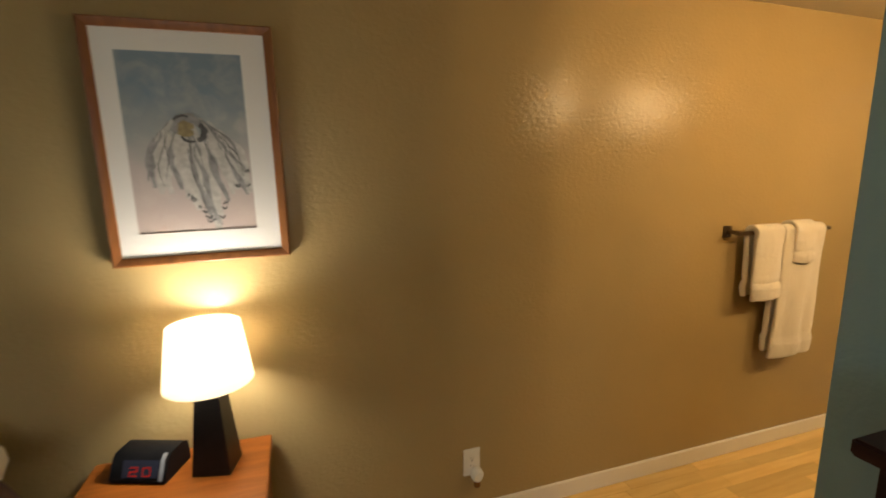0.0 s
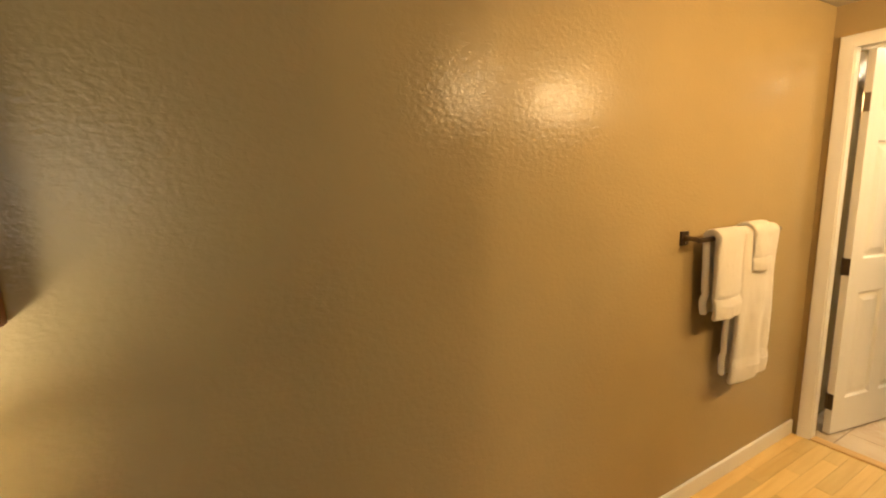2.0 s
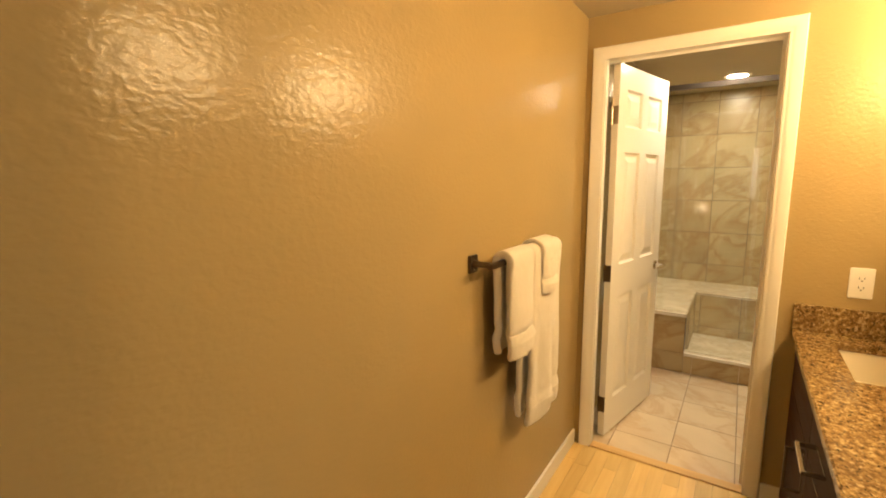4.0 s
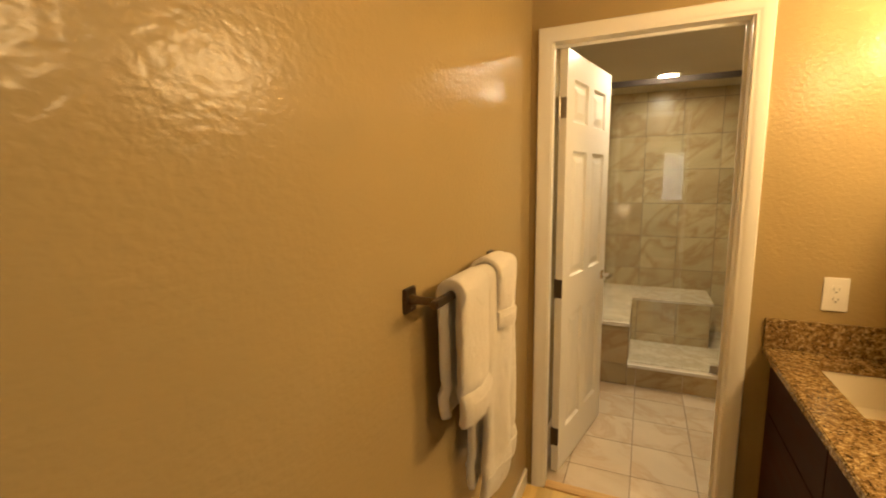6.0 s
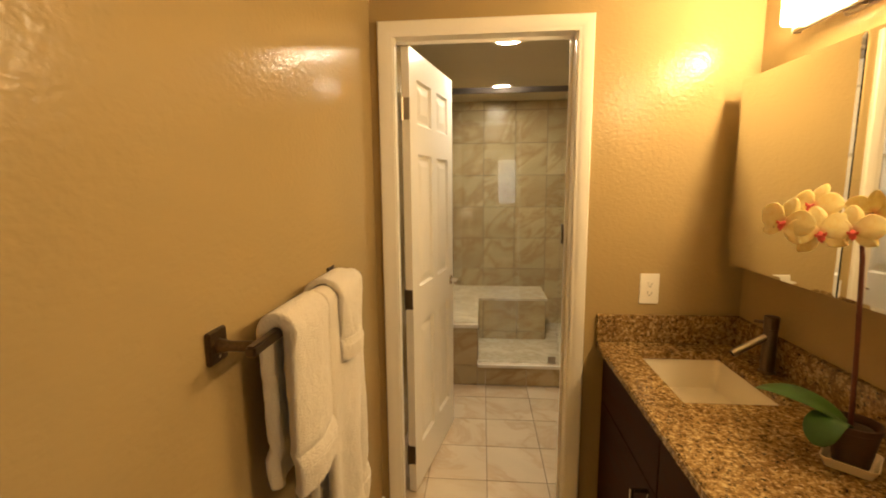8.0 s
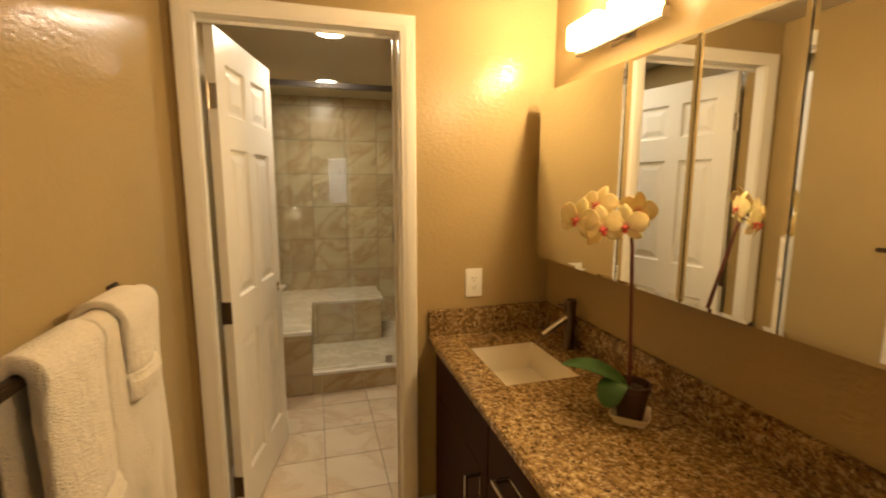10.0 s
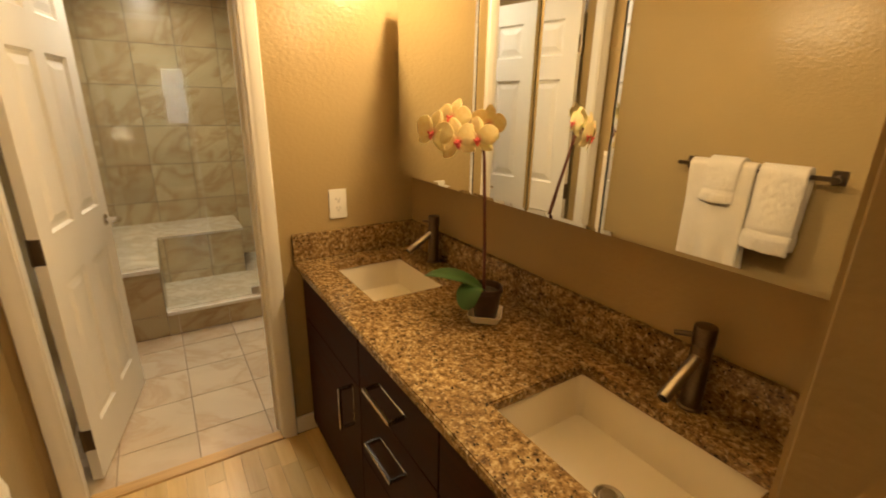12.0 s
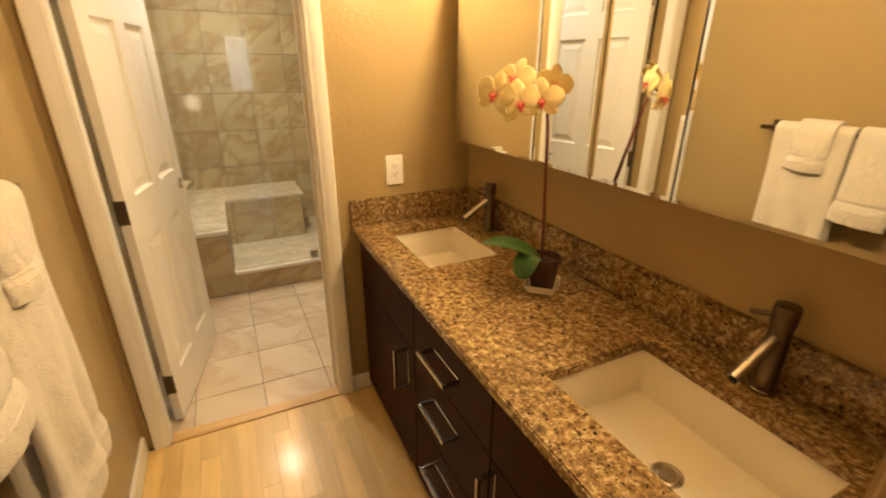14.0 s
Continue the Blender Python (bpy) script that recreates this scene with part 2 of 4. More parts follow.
SHADE, _n, _l, _b = mat("lamp_shade_cloth", (0.80, 0.74, 0.62), 0.85)
_t = _n.new("ShaderNodeBsdfTranslucent")
_t.inputs["Color"].default_value = (0.80, 0.74, 0.62, 1)
_m = _n.new("ShaderNodeMixShader")
_m.inputs[0].default_value = 0.8
_l.new(_b.outputs[0], _m.inputs[1])
_l.new(_t.outputs[0], _m.inputs[2])
_l.new(_m.outputs[0], _n["Material Output"].inputs["Surface"])


def petal_material():
    m, N, L, b = mat("orchid_petal", (0.80, 0.62, 0.26), 0.55)
    v = tex_coords(N, L, world_space=False)
    n = noise_tex(N, L, v, 90, 3.0)
    c = ramp(N, L, n, (0.3, (0.82, 0.66, 0.28)), (0.7, (0.88, 0.77, 0.43)))
    far = N.new("ShaderNodeVectorMath")
    far.operation = "LENGTH"
    L.new(v, far.inputs[0])
    rose = ramp(N, L, far.outputs["Value"], (0.004, (0.7, 0.7, 0.7)), (0.014, (0, 0, 0)))
    c = mix(N, L, rose, c, (0.72, 0.25, 0.18))
    L.new(c, b.inputs["Base Color"])
    b.inputs["Subsurface Weight"].default_value = 0.25
    b.inputs["Subsurface Radius"].default_value = (0.01, 0.006, 0.002)
    return m


PETAL = petal_material()
LIP = simple("orchid_lip", (0.62, 0.09, 0.07), 0.5, 0, 90, 0.3)
LEAF = simple("orchid_leaf", (0.035, 0.10, 0.022), 0.35, 0, 30, 0.25)
STEM = simple("orchid_stem", (0.13, 0.036, 0.024), 0.5, 0, 60, 0.25)


def artwork():
    """A soft grey and rose painting of draped cloth, as pigment on paper."""
    m, N, L, b = mat("painting_pigment", (0.5, 0.5, 0.5), 0.75)
    v = tex_coords(N, L)
    sep = N.new("ShaderNodeSeparateXYZ")
    L.new(v, sep.inputs[0])
    mr = N.new("ShaderNodeMapRange")
    mr.inputs[1].default_value, mr.inputs[2].default_value = 1.32, 1.86
    L.new(sep.outputs["Z"], mr.inputs[0])
    wob = noise_tex(N, L, v, 7, 4.0, 0.6, 0.8)
    add = N.new("ShaderNodeMath")
    add.operation = "MULTIPLY_ADD"
    L.new(wob, add.inputs[0])
    add.inputs[1].default_value = 0.35
    L.new(mr.outputs[0], add.inputs[2])
    c = ramp(N, L, add.outputs[0], (0.18, (0.50, 0.41, 0.39)), (0.55, (0.45, 0.40, 0.40)), (0.75, (0.33, 0.35, 0.36)), (1.0, (0.20, 0.27, 0.34)))
    cloud = noise_tex(N, L, v, 12, 5.0, 0.6, 0.5)
    c = mix(N, L, ramp(N, L, cloud, (0.45, (0, 0, 0)), (0.75, (0.4, 0.4, 0.4))), c, (0.60, 0.56, 0.52))
    L.new(c, b.inputs["Base Color"])
    return m


PAINTING = artwork()
CLOTH_PALE = simple("painted_cloth_pale", (0.47, 0.455, 0.44), 0.8, 0, 45, 0.25)
CLOTH_GREY = simple("painted_cloth_grey", (0.24, 0.24, 0.245), 0.8, 0, 40, 0.4)
CLOTH_DARK = simple("painted_cloth_dark", (0.085, 0.085, 0.09), 0.8, 0, 40, 0.4)
PAINT_OCHRE = simple("painted_ochre", (0.27, 0.22, 0.12), 0.8, 0, 60, 0.3)


# ---------------------------------------------------------------- mesh helpers
def link_mesh(name, bm, material, parent=None, label="", smooth=False):
    me = bpy.data.meshes.new(name)
    bm.normal_update()
    bm.to_mesh(me)
    bm.free()
    for m in material if isinstance(material, (list, tuple)) else [material]:
        me.materials.append(m)
    if smooth:
        me.polygons.foreach_set("use_smooth", [True] * len(me.polygons))
        me.set_sharp_from_angle(angle=radians(38))
    ob = new(name, me)
    if parent:
        ob.parent = parent
    if label:
        tagged(ob, label)
    return ob


def part(name, bm, material, parent, label="", smooth=True):
    return link_mesh(name, bm, material, parent, label, smooth)


def thing(name, loc, label, category, group="", rz=0.0):
    e = new(name)
    e.empty_display_size = 0.05
    e.matrix_world = pose(*loc, 0, 0, rz)
    return tagged(e, label, category, group)


def boxes(*specs, bevel=0.0, seg=2):
    """One bmesh of axis-aligned boxes (x0, x1, y0, y1, z0, z1)."""
    bm = bmesh.new()
    for x0, x1, y0, y1, z0, z1 in specs:
        r = bmesh.ops.create_cube(bm, size=1.0)
        for v in r["verts"]:
            v.co = Vector(((x0 + x1) / 2 + v.co.x * abs(x1 - x0), (y0 + y1) / 2 + v.co.y * abs(y1 - y0), (z0 + z1) / 2 + v.co.z * abs(z1 - z0)))
    if bevel:
        bmesh.ops.bevel(bm, geom=bm.edges[:], offset=bevel, segments=seg, affect="EDGES", clamp_overlap=True)
    return bm


def loft(rings, cap_start=True, cap_end=True, bm=None):
    bm = bm or bmesh.new()
    vs = [[bm.verts.new(p) for p in ring] for ring in rings]
    n = len(rings[0])
    for a, b in zip(vs, vs[1:]):
        for i in range(n):
            bm.faces.new((a[i], a[(i + 1) % n], b[(i + 1) % n], b[i]))
    if cap_start:
        bm.faces.new(vs[0][::-1])
    if cap_end:
        bm.faces.new(vs[-1])
    bmesh.ops.recalc_face_normals(bm, faces=bm.faces[:])
    return bm


def circle(r, z, n=24, cx=0.0, cy=0.0):
    return [(cx + r * math.cos(2 * math.pi * i / n), cy + r * math.sin(2 * math.pi * i / n), z) for i in range(n)]


def lathe(profile, n=28, caps=(True, True), bm=None):
    return loft([circle(r, z, n) for r, z in profile], *caps, bm=bm)


def tube(path, radii, n=10, bm=None, flat=1.0):
    pts = [Vector(p) for p in path]
    rings = []
    for i, p in enumerate(pts):
        d = (pts[min(i + 1, len(pts) - 1)] - pts[max(i - 1, 0)]).normalized()
        side = d.cross(Vector((0, 0, 1)))
        side = side.normalized() if side.length > 0.05 else Vector((1, 0, 0))
        up = side.cross(d).normalized()
        r = radii[i] if isinstance(radii, (list, tuple)) else radii
        rings.append([p + side * r * math.cos(2 * math.pi * k / n) + up * r * flat * math.sin(2 * math.pi * k / n) for k in range(n)])
    return loft(rings, bm=bm)


def rounded_rect(x0, x1, y0, y1, r, z, n=5):
    pts = []
    for cx, cy, a0 in ((x1 - r, y1 - r, 0), (x0 + r, y1 - r, 90), (x0 + r, y0 + r, 180), (x1 - r, y0 + r, 270)):
        for k in range(n):
            a = radians(a0 + 90 * k / (n - 1))
            pts.append((cx + r * math.cos(a), cy + r * math.sin(a), z))
    return pts


def structure(name, bm, material, label, category, smooth=False):
    return tagged(link_mesh(name, bm, material, None, "", smooth), label, category, "", "structure")


# ---------------------------------------------------------------- the large structure
WEST, SOUTH, BACK = -6.0, -4.4, 2.60
structure("wall_north", boxes((WEST - 0.12, 0.0, 0, 0.12, 0, CEIL)), TAN, "tan painted wall with knock-down texture", "wall")
structure("wall_bath_north", boxes((0.12, BACK + 0.12, 0, 0.12, 0, CEIL)), TAN, "tan painted bathroom wall beside the open door", "wall")
structure("wall_east", boxes((0, 0.12, -0.075, 0.12, 0, CEIL), (0, 0.12, -1.46, -0.815, 0, CEIL), (0, 0.12, -0.815, -0.075, 2.055, CEIL)), TAN,
          "tan painted wall with the bathroom doorway", "wall")
structure("wall_vanity", boxes((-1.69, 0.12, -1.58, -1.46, 0, CEIL)), TAN, "tan painted wall behind the vanity mirror", "wall")
structure("wall_bath_south", boxes((0.12, BACK + 0.12, -1.58, -1.46, 0, CEIL)), TAN, "tan painted bathroom side wall", "wall")
structure("wall_bath_east", boxes((BACK, BACK + 0.12, -1.46, 0, 0, CEIL)), GROUT, "shower wall of beige marble tiles", "wall")


def stub_wall():
    bm = boxes((-1.857, -1.673, SOUTH, -0.905, 0, CEIL), bevel=0.008, seg=3)
    bm.normal_update()
    for f in bm.faces:
        f.material_index = 1 if f.normal.x < -0.5 else 0
    return bm


structure("wall_stub", stub_wall(), [TAN, BLUE], "end of a partition wall, blue towards the bedroom", "wall", True)
structure("wall_south", boxes((WEST - 0.12, -4.50, SOUTH - 0.12, SOUTH, 0, CEIL), (-3.20, -1.69, SOUTH - 0.12, SOUTH, 0, CEIL),
                              (-4.50, -3.20, SOUTH - 0.12, SOUTH, 0, 0.95), (-4.50, -3.20, SOUTH - 0.12, SOUTH, 2.05, CEIL)), BLUE,
          "blue painted bedroom wall with a wide window", "wall")
structure("wall_west", boxes((WEST - 0.12, WEST, SOUTH, -1.54, 0, CEIL), (WEST - 0.12, WEST, -0.76, 0, 0, CEIL),
                             (WEST - 0.12, WEST, -1.54, -0.76, 0, 0.95), (WEST - 0.12, WEST, -1.54, -0.76, 2.05, CEIL)), BLUE,
          "blue painted bedroom wall with a window", "wall")
structure("ceiling", boxes((WEST - 0.12, -1.69, SOUTH - 0.12, 0.12, CEIL, CEIL + 0.12), (-1.69, BACK + 0.12, -1.58, 0.12, CEIL, CEIL + 0.12)), CEILING, "plain painted ceiling", "ceiling")
floor = structure("floor", boxes((WEST - 0.12, -1.69, SOUTH - 0.12, 0.12, -0.12, -0.004), (-1.69, 0.0, -1.58, 0.12, -0.12, -0.004)), GAP, "light maple strip flooring", "floor")
bath_floor = structure("bath_floor", boxes((0.0, BACK + 0.12, -1.58, 0.12, -0.12, -0.004)), FLOORGROUT, "pale marble bathroom floor tiles", "floor")


def baseboard(name, x0, x1, y0, y1):
    bm = boxes((x0, x1, y0, y1, 0, 0.083), bevel=0.003)
    return structure(name, bm, TRIM, "low white painted baseboard", "baseboard", True)


baseboard("baseboard_north", -5.98, -0.017, -0.013, 0.0)
baseboard("baseboard_east", -0.013, 0.0, -1.0, -0.859)
baseboard("baseboard_stub", -1.870, -1.857, -4.38, -0.905)


# bedroom windows with blinds
def blind_window(name, x, y, turn, half, label):
    """Window in a wall, local +x into the room."""
    w = thing(name, (x, y, 0.95), label, "window", "", turn)
    w["kind"] = "structure"
    part("window_frame", boxes((-0.09, -0.03, -half, -half + 0.05, 0, 1.1), (-0.09, -0.03, half - 0.05, half, 0, 1.1), (-0.09, -0.03, -half + 0.05, half - 0.05, 0, 0.05),
                               (-0.09, -0.03, -half + 0.05, half - 0.05, 1.05, 1.1), bevel=0.004), TRIM, w)
    part("window_sill", boxes((0.0, 0.05, -half - 0.05, half + 0.05, -0.03, 0.0), bevel=0.004), TRIM, w)
    for k in range(26):
        slat = part("slat", boxes((-0.022, 0.022, -half + 0.06, half - 0.06, -0.0012, 0.0012)), BLIND, w, smooth=False)
        slat.matrix_basis = pose(-0.03, 0, 0.06 + k * 0.038, 0, 20, 0)


blind_window("window_1", WEST, -1.15, 0, 0.39, "narrow bedroom window with white horizontal blinds")
blind_window("window_2", -3.85, SOUTH, 90, 0.65, "wide bedroom window with white horizontal blinds")

# doorway: jamb, stop and casing
jamb = structure("door_jamb", boxes((0.0, 0.05, -0.095, -0.075, 0, 2.035), (0.0, 0.12, -0.815, -0.795, 0, 2.035), (0.0, 0.12, -0.815, -0.075, 2.035, 2.055),
                                    (0.070, 0.082, -0.795, -0.783, 0, 2.023), (0.070, 0.082, -0.795, -0.075, 2.023, 2.035)),
                 TRIM, "white painted door jamb with stop", "door frame")


def casing():
    bm = bmesh.new()
    prof = [(0.0, 0.0), (0.0, -0.009), (0.006, -0.012), (0.014, -0.012), (0.020, -0.016), (0.044, -0.018), (0.053, -0.018), (0.057, -0.014), (0.057, 0.0)]
    a, b, top = -0.090, -0.800, 2.030
    path = [(a, 0.0, 1, 0), (a, top, 1, 1), (b, top, -1, 1), (b, 0.0, -1, 0)]
    rings = [[(px, y + sy * d, z + sz * d) for d, px in prof] for y, z, sy, sz in path]
    return loft(rings, bm=bm)


structure("trim_doorway", casing(), TRIM, "moulded white door casing", "door trim", True)
structure("threshold", boxes((-0.012, 0.048, -0.795, -0.095, -0.004, 0.007), bevel=0.003), OAKSTRIP, "light oak threshold strip between wood and tile", "threshold", True)


# ---------------------------------------------------------------- door
def six_panel_door():
    W, H, T = 0.676, 2.022, 0.035
    d = thing("door_1", (0.122, -0.101, 0.012), "white six-panel door, standing open into the bathroom", "door", "", -11.5)
    d["kind"] = "structure"
    cols = ((0.095, 0.295), (0.381, 0.581))
    rows = ((0.20, 0.80), (0.98, 1.585), (1.715, 1.905))
    zs = [0.0] + [z for r in rows for z in r] + [H]
    specs = [(0, cols[0][0], -T, 0, 0, H), (cols[1][1], W, -T, 0, 0, H), (cols[0][1], cols[1][0], -T, 0, 0, H)]
    for c0, c1 in cols:
        for z0, z1 in zip(zs[0::2], zs[1::2]):
            specs.append((c0, c1, -T, 0, z0, z1))
    leaf = part("leaf", boxes(*specs), DOOR_PAINT, d, smooth=False)
    for c0, c1 in cols:
        for z0, z1 in rows:
            bm = bmesh.new()
            for s, y in ((1, -T), (-1, 0.0)):
                rings = []
                for inset, depth in ((0.0, 0.0), (0.009, 0.012), (0.022, 0.012), (0.052, 0.003)):
                    yy = y + s * depth
                    rings.append([(c0 + inset, yy, z0 + inset), (c1 - inset, yy, z0 + inset), (c1 - inset, yy, z1 - inset), (c0 + inset, yy, z1 - inset)])
                loft(rings, False, True, bm)
            part("panel", bm, DOOR_PAINT, d, smooth=False)
    # lever handle on both sides
    for s, y in ((-1, -T), (1, 0.0)):
        h = part("handle", loft([[(0.615 + r * math.cos(a), y + s * o, 0.905 + r * math.sin(a)) for a in [2 * math.pi * k / 24 for k in range(24)]]
                                 for r, o in ((0.028, 0.0), (0.028, 0.005), (0.024, 0.009), (0.012, 0.011), (0.011, 0.046), (0.0105, 0.060))]), CHROME, d, "satin chrome door lever")
        part("lever", tube([(0.622, y + s * 0.055, 0.905), (0.585, y + s * 0.060, 0.905), (0.54, y + s * 0.058, 0.904), (0.510, y + s * 0.050, 0.903)], [0.012, 0.012, 0.010, 0.007]), CHROME, h)
    part("latch_plate", boxes((W - 0.001, W + 0.001, -0.030, -0.005, 0.875, 0.935)), NICKEL, d)
    for z, m, lab in ((1.77, NICKEL, "satin metal hinge"), (0.94, BRONZE, "dark metal hinge"), (0.185, BRONZE, "dark metal hinge")):
        hg = part("hinge", boxes((-0.0016, 0.0, -0.034, -0.002, z - 0.045, z + 0.045)), m, d, lab, False)
        part("knuckle", lathe([(0.006, z - 0.047), (0.006, z + 0.047)], 12), m, hg)
    return d


six_panel_door()

# ---------------------------------------------------------------- shower
CURB_X = 1.315
BENCH_Z, PAN_Z, CURB_Z = 0.455, 0.08, 0.155
structure("shower_pan", boxes((CURB_X + 0.10, BACK, -1.46, -0.41, -0.004, PAN_Z)), SLAB, "pale marble shower floor", "shower floor")
structure("shower_curb", boxes((CURB_X + 0.008, CURB_X + 0.10, -1.46, -0.41, -0.004, CURB_Z)), SLAB, "marble shower curb", "shower curb")
structure("shower_bench", boxes((CURB_X + 0.008, BACK, -0.41, 0.0, -0.004, BENCH_Z - 0.02), (2.105, BACK, -1.005, -0.41, PAN_Z, BENCH_Z - 0.02)), GROUT, "built-in marble shower bench", "bench")
structure("bench_top", boxes((CURB_X - 0.004, BACK, -0.413, 0.0, BENCH_Z - 0.02, BENCH_Z), (2.09, BACK, -1.02, -0.413, BENCH_Z - 0.02, BENCH_Z), bevel=0.003), SLAB, "pale marble bench top", "bench top", True)
structure("trim_bench", boxes((CURB_X - 0.010, CURB_X - 0.003, -0.415, 0.0, BENCH_Z - 0.022, BENCH_Z + 0.003), bevel=0.002), PLASTIC, "white edge trim of the bench", "edge trim")
structure("trim_curb", boxes((CURB_X - 0.010, CURB_X + 0.009, -1.46, -0.415, CURB_Z - 0.018, CURB_Z + 0.003), bevel=0.002), PLASTIC, "white edge trim of the curb", "edge trim")

rail = thing("shower_rail", (CURB_X + 0.05, -0.73, 2.074), "dark metal header rail above the shower glass", "shower rail")
part("bar", boxes((-0.014, 0.014, -0.73, 0.73, 0.0, 0.036), bevel=0.003), DARKMETAL, rail)
part("wall_bracket", boxes((-0.02, 0.02, 0.715, 0.73, -0.006, 0.042), bevel=0.002), DARKMETAL, rail)
part("wall_bracket", boxes((-0.02, 0.02, -0.73, -0.715, -0.006, 0.042), bevel=0.002), DARKMETAL, rail)


def glass_panel():
    g = thing("shower_glass", (CURB_X + 0.05, -0.7, CURB_Z), "clear frameless shower glass panel standing on the curb", "shower glass")
    bm = bmesh.new()
    outline = [(0.285, BENCH_Z + 0.003 - CURB_Z), (0.69, BENCH_Z + 0.003 - CURB_Z), (0.69, 1.916), (-0.28, 1.916), (-0.28, 0.004), (0.285, 0.004)]
    loft([[(x, y, z) for y, z in outline] for x in (-0.004, 0.004)], bm=bm)
    p = part("pane", bm, GLASS, g, smooth=False)
    p.visible_shadow = False
    part("clamp", boxes((-0.014, 0.014, -0.275, -0.225, 0.006, 0.056), bevel=0.002), NICKEL, g, "brushed metal glass clamp")
    d = thing("shower_door", (CURB_X + 0.05, -0.985, CURB_Z), "clear frameless glass shower door", "shower door")
    p = part("pane", boxes((-0.004, 0.004, -0.455, -0.003, 0.008, 1.905)), GLASS, d, smooth=False)
    p.visible_shadow = False
    part("door_pull", tube([(-0.008, -0.01, 0.90), (-0.045, -0.01, 0.90), (-0.050, -0.01, 0.915), (-0.050, -0.01, 1.005), (-0.045, -0.01, 1.02), (-0.008, -0.01, 1.02)], 0.009), BRONZE, d, "dark metal pull")


glass_panel()


def can_light(x, y):
    c = thing("recessed_light", (x, y, CEIL), "round recessed ceiling light, switched on", "ceiling light", "bathroom ceiling lights")
    part("trim_ring", lathe([(0.066, -0.002), (0.090, -0.002), (0.088, -0.007), (0.070, -0.008), (0.066, -0.002)], 36, (False, False)), TRIM, c)
    part("lens", lathe([(0.064, -0.001), (0.064, -0.006)], 36), CAN_LENS, c)


can_light(0.76, -0.58)
can_light(1.94, -0.59)

# ---------------------------------------------------------------- vanity
TOP_Z, FRONT = 0.825, -0.908
SINKS = ((-0.522, -0.118), (-1.572, -1.142))
SY0, SY1 = -1.332, -1.036


def worktop():
    t = thing("vanity_worktop", (-0.85, -1.18, TOP_Z - 0.03), "gold-brown granite worktop with two sink cut-outs and upstands", "worktop")
    xs = [-1.69, SINKS[1][0], SINKS[1][1], SINKS[0][0], SINKS[0][1], 0.0]
    ys = [-1.46, SY0, SY1, FRONT]
    bm = bmesh.new()
    vv = {(i, j): bm.verts.new((x + 0.85, y + 1.18, 0.03)) for i, x in enumerate(xs) for j, y in enumerate(ys)}
    for i in range(5):
        for j in range(3):
            if j == 1 and i in (1, 3):
                continue
            bm.faces.new((vv[i, j], vv[i + 1, j], vv[i + 1, j + 1], vv[i, j + 1]))
    ext = bmesh.ops.extrude_face_region(bm, geom=bm.faces[:])
    for v in ext["geom"]:
        if isinstance(v, bmesh.types.BMVert):
            v.co.z -= 0.03
    bmesh.ops.recalc_face_normals(bm, faces=bm.faces[:])
    sharp = [e for e in bm.edges if len(e.link_faces) == 2 and e.calc_face_angle(0) > 1.0]
    bmesh.ops.bevel(bm, geom=sharp, offset=0.004, segments=2, affect="EDGES")
    part("slab", bm, GRANITE, t)
    part("upstand", boxes((-0.84, 0.829, -0.28, -0.26, 0.031, 0.142), bevel=0.002), GRANITE, t)
    part("upstand", boxes((0.830, 0.85, -0.28, 0.272, 0.031, 0.142), bevel=0.002), GRANITE, t)


worktop()


def sink(x0, x1):
    cx, cy = (x0 + x1) / 2, (SY0 + SY1) / 2
    s = thing("basin", (cx, cy, 0.66), "white undermount rectangular basin", "sink", "basins in the worktop")
    hx, hy = (x1 - x0) / 2 + 0.006, (SY1 - SY0) / 2 + 0.006
    top = TOP_Z - 0.0305 - 0.66
    rings = [rounded_rect(-hx - 0.022, hx + 0.022, -hy - 0.022, hy + 0.022, 0.03, top - 0.012),
             rounded_rect(-hx - 0.022, hx + 0.022, -hy - 0.022, hy + 0.022, 0.03, top),
             rounded_rect(-hx, hx, -hy, hy, 0.020, top),
             rounded_rect(-hx + 0.003, hx - 0.003, -hy + 0.003, hy - 0.003, 0.020, top - 0.01),
             rounded_rect(-hx + 0.012, hx - 0.012, -hy + 0.012, hy - 0.012, 0.020, 0.034),
             rounded_rect(-hx + 0.0135, hx - 0.0135, -hy + 0.0135, hy - 0.0135, 0.016, 0.0275),
             rounded_rect(-hx + 0.0165, hx - 0.0165, -hy + 0.0165, hy - 0.0165, 0.014, 0.0258),
             rounded_rect(-0.03, 0.03, -0.03, 0.03, 0.028, 0.016)]
    part("bowl", loft(rings, False, True), CERAMIC, s)
    part("underside", loft([rounded_rect(-hx - 0.018, hx + 0.018, -hy - 0.018, hy + 0.018, 0.03, top - 0.014), rounded_rect(-hx - 0.006, hx + 0.006, -hy - 0.006, hy + 0.006, 0.03, 0.0)], False, True), CERAMIC, s)
    dr = part("drain", lathe([(0.031, 0.0165), (0.031, 0.0195), (0.027, 0.021), (0.023, 0.0185), (0.021, 0.0165)], 28, (False, False)), NICKEL, s, "brushed metal drain ring")
    part("stopper", lathe([(0.0185, 0.016), (0.0185, 0.021), (0.015, 0.0245), (0.006, 0.0255)], 24), NICKEL, dr)
    return s


for _a, _b2 in SINKS:
    sink(_a, _b2)


